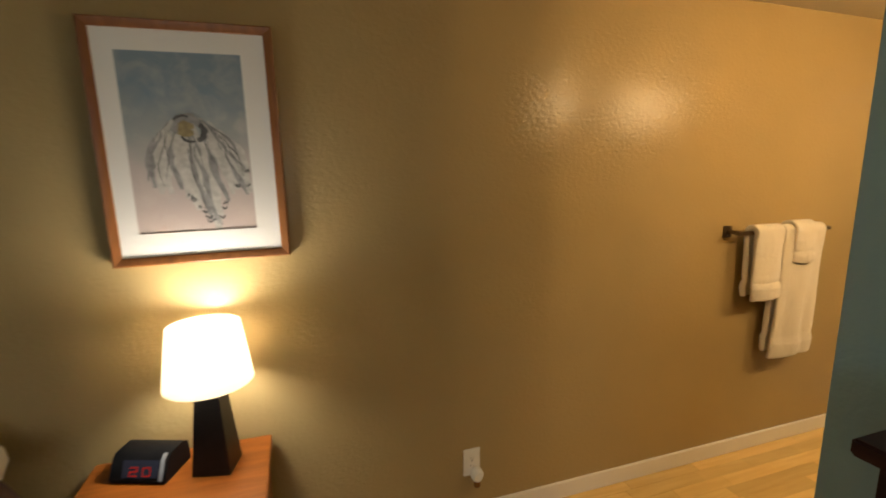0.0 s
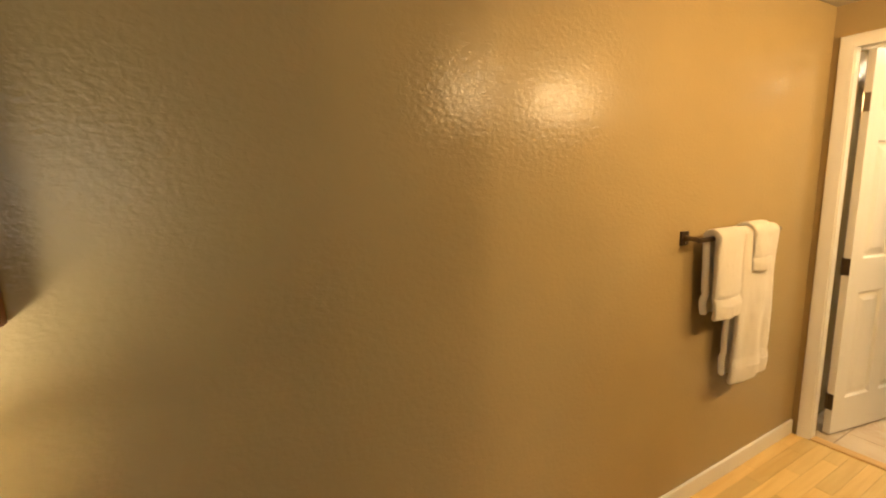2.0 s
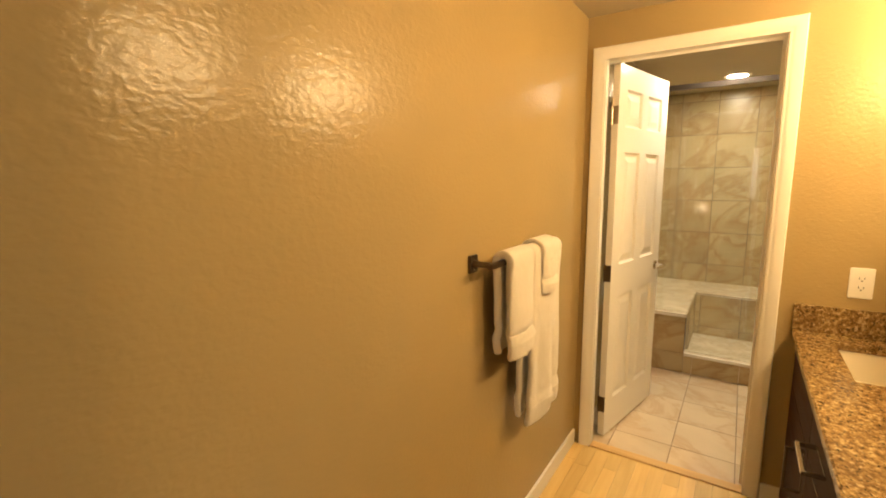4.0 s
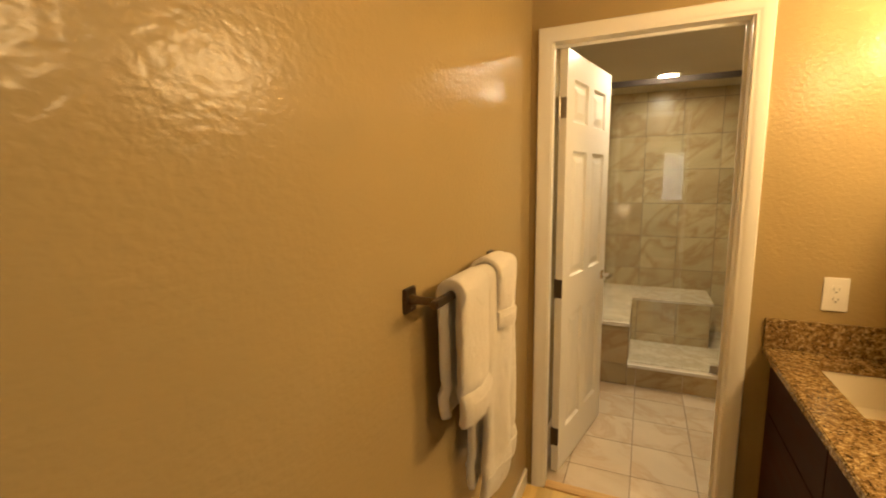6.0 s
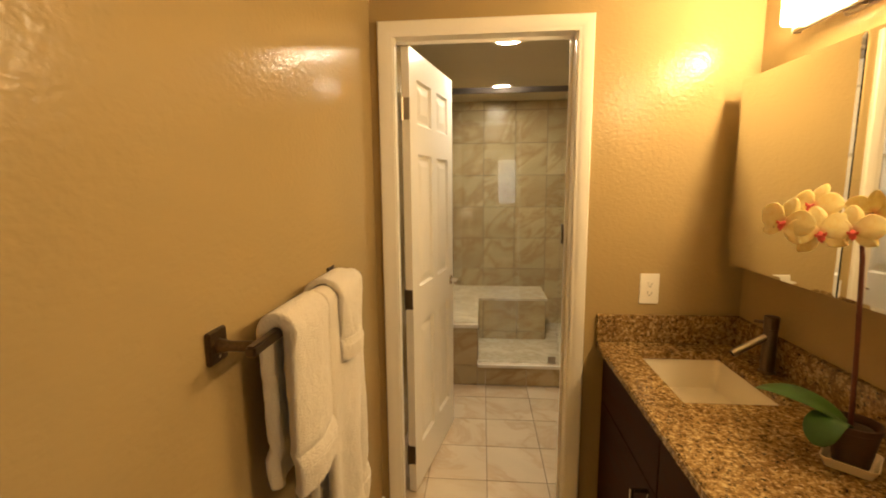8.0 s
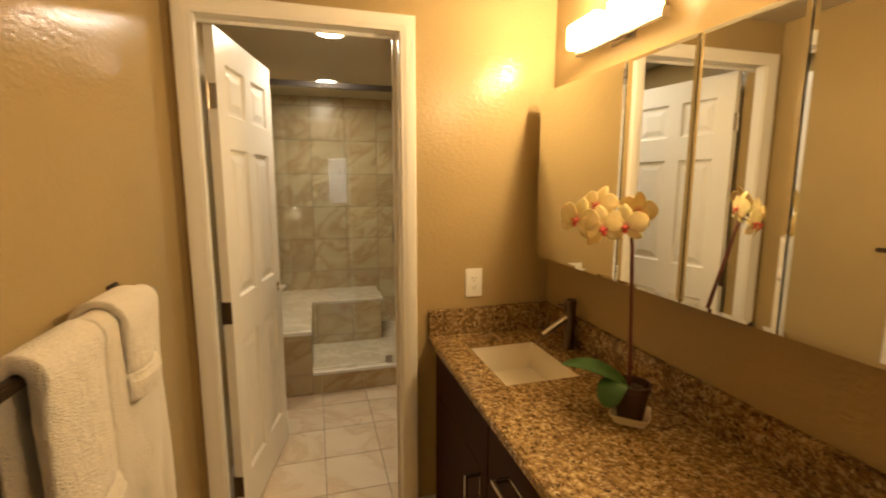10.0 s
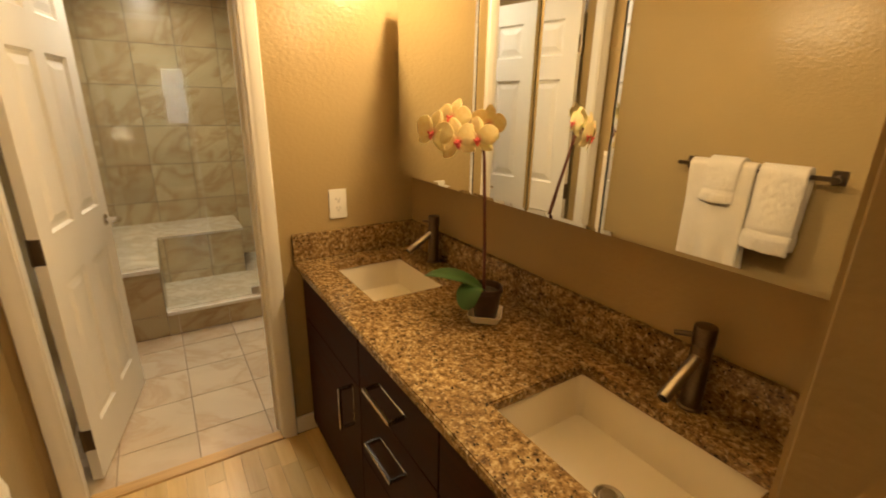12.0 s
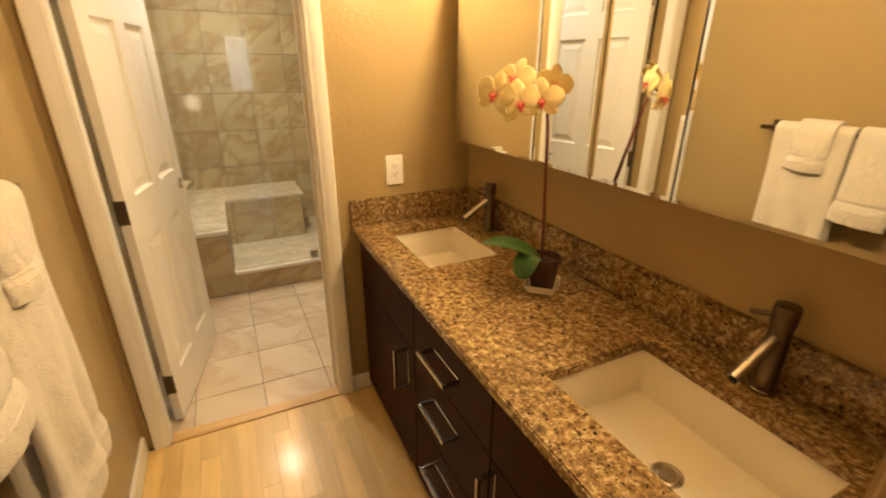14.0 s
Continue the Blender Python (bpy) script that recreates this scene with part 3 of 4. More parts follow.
def faucet(x):
    f = thing("faucet", (x, -1.405, TOP_Z), "dark brushed metal single-lever basin faucet", "faucet", "faucets behind the basins")
    part("body", lathe([(0.026, 0.0), (0.026, 0.004), (0.0215, 0.007), (0.0205, 0.150), (0.0195, 0.152)], 28), BRONZE, f)
    cap = part("cap", lathe([(0.0215, 0.153), (0.0228, 0.155), (0.0228, 0.190), (0.0215, 0.194), (0.010, 0.1955)], 28), BRONZE, f)
    part("lever", tube([(0.016, 0.006, 0.168), (0.034, 0.014, 0.166), (0.052, 0.022, 0.163)], [0.0062, 0.0058, 0.0054], 12), BRONZE, cap)
    sp = part("spout", tube([(0, 0.012, 0.124), (0, 0.06, 0.096), (0, 0.116, 0.063)], 0.0125, 18), STEEL, f, "straight slanted spout")
    part("aerator", tube([(0, 0.1162, 0.0628), (0, 0.1185, 0.0615)], 0.0095, 16), BLACKPLASTIC, sp)


faucet(-0.285)
faucet(-1.372)

CAB_FRONT = -0.926


def pull(parent, x, z, length, vertical=False):
    """Rectangular bar pull standing off the front; the thin bar flat on the front models its reflection."""
    h, d, w, t = length / 2, 0.052, 0.006, 0.009
    if vertical:
        specs = [(x - w, x + w, d - t, d, z - h, z + h), (x - w / 2, x + w / 2, 0.0, 0.0025, z - h, z + h)]
        specs += [(x - w, x + w, 0.0025, d - t, z + s * h - (t if s > 0 else 0), z + s * h + (0 if s > 0 else t)) for s in (-1, 1)]
    else:
        specs = [(x - h, x + h, d - t, d, z - w, z + w), (x - h, x + h, 0.0, 0.0025, z - w / 2, z + w / 2)]
        specs += [(x + s * h - (t if s > 0 else 0), x + s * h + (0 if s > 0 else t), 0.0025, d - t, z - w, z + w) for s in (-1, 1)]
    part("handle", boxes(*specs, bevel=0.0012), PULL, parent, "polished metal rectangular handle")


def cabinet(x0, x1, label, fronts):
    c = thing("vanity_cabinet", ((x0 + x1) / 2, CAB_FRONT, 0.0), label, "cabinet", "cabinets under the worktop")
    w = (x1 - x0) / 2
    part("carcass", boxes((-w, -w + 0.018, -0.53, -0.020, 0.075, 0.7945), (w - 0.018, w, -0.53, -0.020, 0.075, 0.7945), (-w + 0.018, w - 0.018, -0.53, -0.020, 0.075, 0.093),
                          (-w + 0.018, w - 0.018, -0.53, -0.515, 0.093, 0.7945), (-w + 0.018, w - 0.018, -0.04, -0.020, 0.772, 0.7945)), ESPRESSO, c, smooth=False)
    part("plinth", boxes((-w, w, -0.10, -0.08, 0.0, 0.075)), ESPRESSO, c, smooth=False)
    for kind, z0, z1, hx, hz, hl in fronts:
        f = part(kind, boxes((-w + 0.0015, w - 0.0015, -0.0195, 0.0, z0, z1), bevel=0.0012), ESPRESSO, c)
        if hl:
            pull(f, hx, hz, hl, kind == "door")


cabinet(-0.640, -0.055, "dark espresso sink cabinet with one door", (("false_front", 0.600, 0.778, 0, 0, 0), ("door", 0.078, 0.596, -0.2375, 0.505, 0.155)))
cabinet(-1.104, -0.642, "dark espresso cabinet with three drawers", (("drawer", 0.604, 0.778, 0, 0.705, 0.165), ("drawer", 0.355, 0.600, 0, 0.525, 0.165), ("drawer", 0.078, 0.351, 0, 0.275, 0.165)))
cabinet(-1.688, -1.106, "dark espresso sink cabinet with one door", (("false_front", 0.600, 0.778, 0, 0, 0), ("door", 0.078, 0.596, 0.265, 0.51, 0.155)))

# ---------------------------------------------------------------- mirrored wall cabinets
MIR_Y, MZ0, MZ1 = -1.352, 1.163, 1.818


def mirrored_cabinet(x0, x1):
    c = thing("mirrored_cabinet", ((x0 + x1) / 2, MIR_Y, MZ0), "mirror-fronted wall cabinet above the granite worktop", "mirror cabinet", "mirrored cabinets above the vanity")
    w, h = (x1 - x0) / 2, MZ1 - MZ0
    part("body", boxes((-w, w, -0.108, -0.024, 0.003, h - 0.003)), TRIM, c, smooth=False)
    rings = []
    for inset, y in ((0.0, -0.022), (0.0, -0.0016), (0.010, 0.0)):
        a = w - 0.0012 - inset
        rings.append([(-a, y, inset), (a, y, inset), (a, y, h - inset), (-a, y, h - inset)])
    part("mirror_door", loft(rings), MIRROR, c, smooth=False)


for _x0, _x1 in ((-0.605, -0.083), (-0.864, -0.608), (-1.116, -0.867), (-1.687, -1.119)):
    mirrored_cabinet(_x0, _x1)


def light_bar(x, share):
    f = thing("vanity_light", (x, -1.46, 1.925), "two-light bath bar with lit frosted glass shades", "wall light", "lights above the mirror")
    part("back_plate", boxes((-0.055, 0.055, 0.0, 0.016, -0.006, 0.105), bevel=0.003), NICKEL, f)
    part("arm", boxes((-0.032, 0.032, 0.016, 0.034, -0.004, 0.012), bevel=0.002), NICKEL, f)
    part("cross_bar", boxes((-0.212, 0.212, 0.0356, 0.050, 0.0, 0.010), bevel=0.002), NICKEL, f)
    part("end_plate", boxes((-0.2165, -0.2125, 0.020, 0.050, 0.0, 0.030), bevel=0.001), NICKEL, f)
    part("end_plate", boxes((0.2125, 0.2165, 0.020, 0.050, 0.0, 0.030), bevel=0.001), NICKEL, f)
    part("back_pan", boxes((-0.208, 0.208, 0.0300, 0.0355, 0.002, 0.110), bevel=0.001), NICKEL, f)
    for s in (-1, 1):
        part("glass_shade", boxes((s * 0.114 - 0.086, s * 0.114 + 0.086, 0.038, 0.098, 0.014, 0.098), bevel=0.006), VANITY_GLASS, f, "lit frosted glass shade")
        lamp_data = bpy.data.lights.new("vanity_bulb", "POINT")
        lamp_data.energy, lamp_data.color, lamp_data.shadow_soft_size = VANITY_WATTS * share, WARM, 0.02
        new("vanity_bulb", lamp_data).location = (x + s * 0.114, -1.46 + 0.070, 1.925 + 0.058)


light_bar(-0.447, 1.0)
light_bar(-1.335, 0.8)


# ---------------------------------------------------------------- outlets
def outlet(name, m, label):
    """Duplex outlet, its face towards local -y."""
    o = new(name)
    o.matrix_world = m
    tagged(o, label, "outlet")
    part("plate", boxes((-0.0375, 0.0375, -0.006, 0.0, -0.0615, 0.0615), bevel=0.0025), PLASTIC, o)
    part("insert", boxes((-0.017, 0.017, -0.0085, -0.0062, -0.034, 0.034), bevel=0.001), PLASTIC, o)
    for z in (-0.018, 0.018):
        part("slot", boxes((-0.0085, -0.0065, -0.0092, -0.0087, z - 0.002, z + 0.008)), SLOT, o, smooth=False)
        part("slot", boxes((0.0065, 0.0085, -0.0092, -0.0087, z - 0.002, z + 0.006)), SLOT, o, smooth=False)
        part("slot", lathe([(0.0028, 0.0), (0.0028, 0.0005)], 10), SLOT, o, smooth=False).matrix_basis = pose(0, -0.0087, z - 0.008, 90, 0, 0)
    return o


outlet("wall_outlet", pose(0, -1.108, 1.044, 0, 0, -90), "white duplex outlet on the tan wall above the worktop")
outlet("wall_outlet", pose(-2.464, 0, 0.285), "white duplex outlet low on the bedroom wall")
plug = thing("plug_in_freshener", (-2.450, -0.009, 0.240), "white plug-in air freshener with amber bottle", "air freshener")
part("shell", loft([[(r * math.cos(a), -o, r * 1.15 * math.sin(a)) for a in [2 * math.pi * k / 24 for k in range(24)]] for r, o in ((0.024, 0.0), (0.027, 0.012), (0.026, 0.030), (0.018, 0.041), (0.006, 0.044))]), PLASTIC, plug)
part("bottle", lathe([(0.006, -0.024), (0.013, -0.028), (0.014, -0.052), (0.011, -0.056)], 18), simple("amber_liquid", (0.20, 0.08, 0.02), 0.1), plug).location = (0, -0.022, 0)

# ---------------------------------------------------------------- towel bar and towels
BAR_Y, BAR_Z = -0.076, 1.203
tb = thing("towel_bar", (-0.857, 0.0, BAR_Z), "dark brushed metal towel bar on the tan wall", "towel bar")
part("bar", boxes((-0.312, 0.318, BAR_Y - 0.009, BAR_Y + 0.009, -0.009, 0.009), bevel=0.003), BRONZE, tb)
for _x in (-0.285, 0.285):
    r_ = part("rosette", boxes((_x - 0.025, _x + 0.025, -0.009, 0.0, -0.028, 0.028), bevel=0.002), BRONZE, tb)
    part("post", tube([(_x, -0.009, 0.0), (_x, -0.03, 0.0), (_x, BAR_Y + 0.008, 0.0)], [0.013, 0.009, 0.010], 14), BRONZE, r_)
    part("set_screw", lathe([(0.003, 0.0), (0.003, 0.001)], 10), CHROME, r_).matrix_basis = pose(_x, -0.0085, -0.018, 90, 0, 0)


def towel(x0, x1, z_front, z_back, gap, thick, label, seed, band=0.075, wave=0.006, folds=2.2, lean=0.0, slope=0.0):
    """A folded terry towel hung over the bar; gap is how far its fold stands off the bar."""
    cx = (x0 + x1) / 2
    t = thing("towel", (cx, BAR_Y, BAR_Z), label, "towel", "towels on the bar")
    r = 0.010 + gap + thick / 2
    L1, L2 = BAR_Z - z_back, BAR_Z - z_front

    def point(y, z, u, extra=0.0):
        low = max(0.0, -z)
        side = 1 if y > 0 else -1
        length = L1 if y > 0 else L2
        f = low / length
        waist = math.exp(-((low - (length - band)) / 0.014) ** 2)
        puff = 1.0 if low > length - band else 0.0
        tail = max(0.0, (low - (length - band)) / band)
        narrow = 1 - 0.05 * math.sin(math.pi * min(1, f * 1.2)) - 0.040 * waist + 0.008 * puff * math.sin(math.pi * min(1, tail * 0.9 + 0.1))
        px = (u - 0.5) * (x1 - x0) * narrow + lean * f * f
        ripple = math.sin(u * math.pi * 2 * folds + seed) * (0.35 + 0.65 * math.sin(low * 9 + seed * 2)) + 1.2 * noise.noise(Vector((u * folds * 2 + seed, low * 4.0, seed * 1.7)))
        edge = max(0.0, (abs(2 * u - 1) - 0.80) / 0.20)
        out = r - 0.005 * edge ** 2 * min(1.0, f * 8) + wave * ripple * min(1.0, f * 1.6) * (1.0 if side < 0 else 0.5) - 0.005 * waist + 0.20 * thick * puff * math.sin(math.pi * min(1, tail * 0.85 + 0.15))
        fluff = 0.0022 * noise.noise(Vector((u * (x1 - x0) * 55, low * 48, seed + side))) + 0.0012 * noise.noise(Vector((u * (x1 - x0) * 140, low * 120, seed)))
        out += fluff + (0.020 * (1 - (2 * u - 1) ** 2) - 0.007) * min(1.0, f * 1.4) * (1.0 if side < 0 else 0.4)
        yy = side * (out + extra) if abs(y) > 0.004 else y
        if z > -0.001:
            yy = y
        hem = 0.006 * noise.noise(Vector((u * 3.1, seed, 4.0))) + slope * (u - 0.5)
        return (px, min(yy, -BAR_Y - thick * 0.62), z + hem * f ** 3)

    n1, n2, na, nx = 30, 44, 8, 30
    prof = [(r, -L1 * (1 - i / n1)) for i in range(n1)]
    prof += [(r * math.cos(math.pi * i / na), r * math.sin(math.pi * i / na)) for i in range(na + 1)]
    prof += [(-r, -L2 * (i + 1) / n2) for i in range(n2)]
    bm = bmesh.new()
    grid = [[bm.verts.new(point(y, z, i / nx)) for i in range(nx + 1)] for y, z in prof]
    for a, b in zip(grid, grid[1:]):
        for i in range(nx):
            bm.faces.new((a[i], a[i + 1], b[i + 1], b[i]))
    ob = part("cloth", bm, TERRY, t)
    so = ob.modifiers.new("thick", "SOLIDIFY")
    so.thickness, so.offset = thick, 0.0
    ss = ob.modifiers.new("soft", "SUBSURF")
    ss.levels = ss.render_levels = 1
    for side, length in ((-1, L2), (1, L1)):
        for k in (0.0, 0.30):
            bmb = bmesh.new()
            z = -(length - band * (1 - k))
            tube([point(side * r, z, i / 20, thick * 0.5 - 0.0005) for i in range(21)], 0.0042 if k == 0 else 0.0026, 6, bmb)
            part("woven_border", bmb, BAND, t)
    return t


towel(-0.893, -0.612, 0.565, 0.590, 0.000, 0.024, "large white terry bath towel folded over the bar", 1.9, 0.105, 0.011, 2.1, -0.01, 0.012)
towel(-1.078, -0.905, 0.878, 0.890, 0.001, 0.028, "white terry hand towel folded over the bar", 4.1, 0.080, 0.007, 0.8, 0.012, 0.008)
towel(-0.838, -0.698, 1.052, 1.08, 0.026, 0.015, "small white washcloth laid over the bath towel", 7.7, 0.050, 0.003, 0.8, 0.01)

# ---------------------------------------------------------------- orchid
POT_X, POT_Y = -0.812, -1.270
tray = thing("saucer", (POT_X, POT_Y, TOP_Z), "square white ceramic saucer on the worktop", "saucer", "", 47)
part("dish", loft([rounded_rect(-a, a, -a, a, rr, z, 5) for a, rr, z in ((0.035, 0.010, 0.0005), (0.041, 0.011, 0.004), (0.0505, 0.012, 0.028), (0.0475, 0.011, 0.028), (0.039, 0.010, 0.008))]), CERAMIC, tray)
orchid = thing("orchid", (POT_X, POT_Y, TOP_Z + 0.0085), "yellow orchid in bloom in a brown pot on the worktop", "plant")
part("pot", lathe([(0.030, 0.0), (0.033, 0.003), (0.0455, 0.086), (0.0485, 0.088), (0.0485, 0.101), (0.0445, 0.102), (0.0425, 0.085)], 32, (True, False)), POT, orchid)
part("bark", lathe([(0.0430, 0.078), (0.035, 0.086), (0.015, 0.090)], 24), SOIL, orchid)


def orchid_leaf(path, widths, name="leaf"):
    bm = bmesh.new()
    pts = [Vector(p) for p in path]
    rows_ = []
    for i, (p, w) in enumerate(zip(pts, widths)):
        d = (pts[min(i + 1, len(pts) - 1)] - pts[max(i - 1, 0)]).normalized()
        side = d.cross(Vector((0, 0, 1))).normalized()
        up = side.cross(d)
        rows_.append([bm.verts.new(p + side * w * k + up * abs(k) * w * 0.13) for k in (-1, -0.5, 0, 0.5, 1)])
    for a, b in zip(rows_, rows_[1:]):
        for i in range(4):
            bm.faces.new((a[i], a[i + 1], b[i + 1], b[i]))
    ob = part(name, bm, LEAF, orchid, "thick dark green leaf")
    so = ob.modifiers.new("thick", "SOLIDIFY")
    so.thickness = 0.003
    ss = ob.modifiers.new("soft", "SUBSURF")
    ss.levels = ss.render_levels = 2


orchid_leaf([(0.0, 0.008, 0.085), (0.026, 0.034, 0.113), (0.062, 0.068, 0.126), (0.100, 0.098, 0.127), (0.132, 0.120, 0.118), (0.146, 0.129, 0.110)], [0.016, 0.036, 0.047, 0.046, 0.028, 0.007])
orchid_leaf([(0.0, 0.010, 0.085), (0.002, 0.032, 0.108), (-0.002, 0.056, 0.107), (-0.006, 0.073, 0.088), (-0.010, 0.081, 0.062), (-0.012, 0.083, 0.046)], [0.015, 0.033, 0.042, 0.042, 0.030, 0.009])

_base = Vector((POT_X, POT_Y, TOP_Z + 0.0085))
STEM_PTS = [Vector(p) - _base for p in ((-0.810, -1.262, 0.915), (-0.828, -1.243, 1.05), (-0.845, -1.223, 1.18), (-0.864, -1.200, 1.31), (-0.868, -1.190, 1.356), (-0.858, -1.168, 1.378),
                                        (-0.838, -1.128, 1.386), (-0.818, -1.088, 1.380), (-0.806, -1.062, 1.368))]
part("stem", tube(STEM_PTS, [0.0052, 0.0050, 0.0047, 0.0044, 0.0040, 0.0036, 0.0031, 0.0026, 0.0020], 10), STEM, orchid, "dark reddish flower stem")
part("stake", tube([(0.004, 0.004, 0.07), (-0.018, 0.030, 0.225), (-0.036, 0.054, 0.36)], 0.0022, 8), STEM, orchid)


def blossom(loc, face, size, roll):
    """Five petals and a lip round a small column, facing the given way."""
    m = Matrix.Translation(Vector(loc) - _base) @ Vector(face).to_track_quat("Z", "Y").to_matrix().to_4x4() @ pose(0, 0, 0, 0, 0, roll)
    bm = bmesh.new()
    for ang, ln, wd in ((90, 1.0, 0.66), (222, 0.98, 0.58), (318, 0.98, 0.58), (14, 1.06, 1.06), (166, 1.06, 1.06)):
        rows_ = []
        a = radians(ang)
        for k in range(9):
            s = k / 8
            w = wd * 0.5 * max(0.06, math.sin(math.pi * min(1.0, 0.08 + s * 0.89) ** 1.25)) ** 0.75
            row = []
            for q in (-1, -0.5, 0, 0.5, 1):
                lx, ly = s * ln, q * w
                lz = 0.14 * s - 0.24 * s * s - 0.10 * q * q * s + 0.05 * s * math.sin(ang + 4 * q + 3 * s) + (0.03 if wd > 0.8 else 0)
                row.append(bm.verts.new(Vector((lx * math.cos(a) - ly * math.sin(a), lx * math.sin(a) + ly * math.cos(a), lz)) * size))
            rows_.append(row)
        for a_, b_ in zip(rows_, rows_[1:]):
            for i in range(4):
                bm.faces.new((a_[i], a_[i + 1], b_[i + 1], b_[i]))
    bl = part("blossom", bm, PETAL, orchid, "pale yellow orchid blossom with rose throat")
    bl.matrix_basis = m
    so = bl.modifiers.new("thick", "SOLIDIFY")
    so.thickness = 0.0008
    ss = bl.modifiers.new("soft", "SUBSURF")
    ss.levels = ss.render_levels = 1
    lip = bmesh.new()
    tube([Vector(p) * size for p in ((0, 0.04, 0.05), (0, -0.10, 0.17), (0, -0.24, 0.18), (0, -0.38, 0.10))], [0.06 * size, 0.12 * size, 0.11 * size, 0.02 * size], 10, lip, 0.5)
    for s in (-1, 1):
        tube([Vector(p) * size for p in ((0, -0.08, 0.12), (s * 0.13, -0.05, 0.22), (s * 0.17, 0.03, 0.26))], [0.05 * size, 0.06 * size, 0.02 * size], 8, lip, 0.5)
    part("lip", lip, LIP, bl, "rose-red lip")
    st = bmesh.new()
    near = min((m.inverted() @ p for p in STEM_PTS[4:]), key=lambda p: p.length)
    tube([Vector((0, 0, -0.02 * size)), near * 0.5 + Vector((0, 0, -0.004)), near], 0.0015, 6, st)
    part("flower_stalk", st, STEM, bl)


BLOSSOMS = (((-0.862, -1.116, 1.362), (-0.80, 0.42, -0.12), 0.054, 14), ((-0.884, -1.160, 1.368), (-0.75, 0.55, -0.16), 0.050, 4), ((-0.826, -1.124, 1.414), (-0.30, 0.88, 0.34), 0.050, -6),
            ((-0.824, -1.072, 1.380), (-0.45, 0.86, 0.02), 0.052, -14), ((-0.876, -1.200, 1.402), (0.45, -0.88, 0.10), 0.046, 10))
for _loc, _face, _size, _roll in BLOSSOMS:
    blossom(_loc, _face, _size, _roll)

# ---------------------------------------------------------------- bedroom: picture, nightstand, lamp, clock
PX0, PX1, PZ0, PZ1 = -3.651, -3.139, 1.225, 1.945
pic = thing("framed_picture", ((PX0 + PX1) / 2, 0.0, (PZ0 + PZ1) / 2), "wood-framed painting of draped cloth in a white mat", "picture")
pic.matrix_world = pose((PX0 + PX1) / 2, 0.0, (PZ0 + PZ1) / 2, 0, -1.0, 0)
_hw, _hh, _f = (PX1 - PX0) / 2, (PZ1 - PZ0) / 2, 0.027
for _s in (-1, 1):
    part("frame_side", loft([[(_s * (_hw - d), y, -(_hh - d)) for d, y in ((0, -0.002), (0, -0.030), (0.004, -0.033), (_f - 0.004, -0.030), (_f, -0.026), (_f, -0.002))],
                             [(_s * (_hw - d), y, (_hh - d)) for d, y in ((0, -0.002), (0, -0.030), (0.004, -0.033), (_f - 0.004, -0.030), (_f, -0.026), (_f, -0.002))]]), FRAMEWOOD, pic)
    part("frame_rail", loft([[(-(_hw - d), y, _s * (_hh - d)) for d, y in ((0, -0.002), (0, -0.030), (0.004, -0.033), (_f - 0.004, -0.030), (_f, -0.026), (_f, -0.002))],
                             [((_hw - d), y, _s * (_hh - d)) for d, y in ((0, -0.002), (0, -0.030), (0.004, -0.033), (_f - 0.004, -0.030), (_f, -0.026), (_f, -0.002))]]), FRAMEWOOD, pic)
_ax0, _ax1, _az0, _az1 = -3.571 - (PX0 + PX1) / 2, -3.236 - (PX0 + PX1) / 2, 1.323 - (PZ0 + PZ1) / 2, 1.858 - (PZ0 + PZ1) / 2
_mo = [(-_hw + _f, -_hh + _f), (_hw - _f, -_hh + _f), (_hw - _f, _hh - _f), (-_hw + _f, _hh - _f)]
_mi = [(_ax0, _az0), (_ax1, _az0), (_ax1, _az1), (_ax0, _az1)]
part("mat", loft([[(x, -0.021, z) for x, z in _mo], [(x, -0.024, z) for x, z in _mo], [(x, -0.024, z) for x, z in _mi], [(x * 1.006, -0.0225, z * 1.006) for x, z in _mi]], False, False), PAPER, pic, smooth=False)
part("painting", boxes((_ax0 - 0.005, _ax1 + 0.005, -0.0215, -0.020, _az0 - 0.005, _az1 + 0.005)), PAINTING, pic, smooth=False)


def painted_fold(pts, widths, material, depth):
    """A brushed shape lying on the painting."""
    bm = bmesh.new()
    rows_ = []
    ps = [Vector((p[0], 0, p[1])) for p in pts]
    for i, p in enumerate(ps):
        d = (ps[min(i + 1, len(ps) - 1)] - ps[max(i - 1, 0)]).normalized()
        s = Vector((d.z, 0, -d.x))
        w = widths[i]
        rows_.append([bm.verts.new((p.x + s.x * w * q, depth, p.z + s.z * w * q)) for q in (-1, -0.3, 0.3, 1)])
    for a, b in zip(rows_, rows_[1:]):
        for i in range(3):
            bm.faces.new((a[i], a[i + 1], b[i + 1], b[i]))
    part("painted_fold", bm, material, pic, smooth=False)


TINTS = {"pale": CLOTH_PALE, "grey": CLOTH_GREY, "dark": CLOTH_DARK, "ochre": PAINT_OCHRE}
HEM = [Vector(p) for p in ((-0.135, -0.115), (-0.085, -0.150), (-0.045, -0.125), (0.005, -0.200), (0.050, -0.270), (0.075, -0.175), (0.115, -0.130), (0.148, -0.165), (0.150, -0.085))]
brush = random.Random(17)


def hem_point(u):
    """A point of the painted cloth's ragged lower edge."""
    q = min(u, 0.9999) * (len(HEM) - 1)
    return HEM[int(q)].lerp(HEM[int(q) + 1], q % 1)


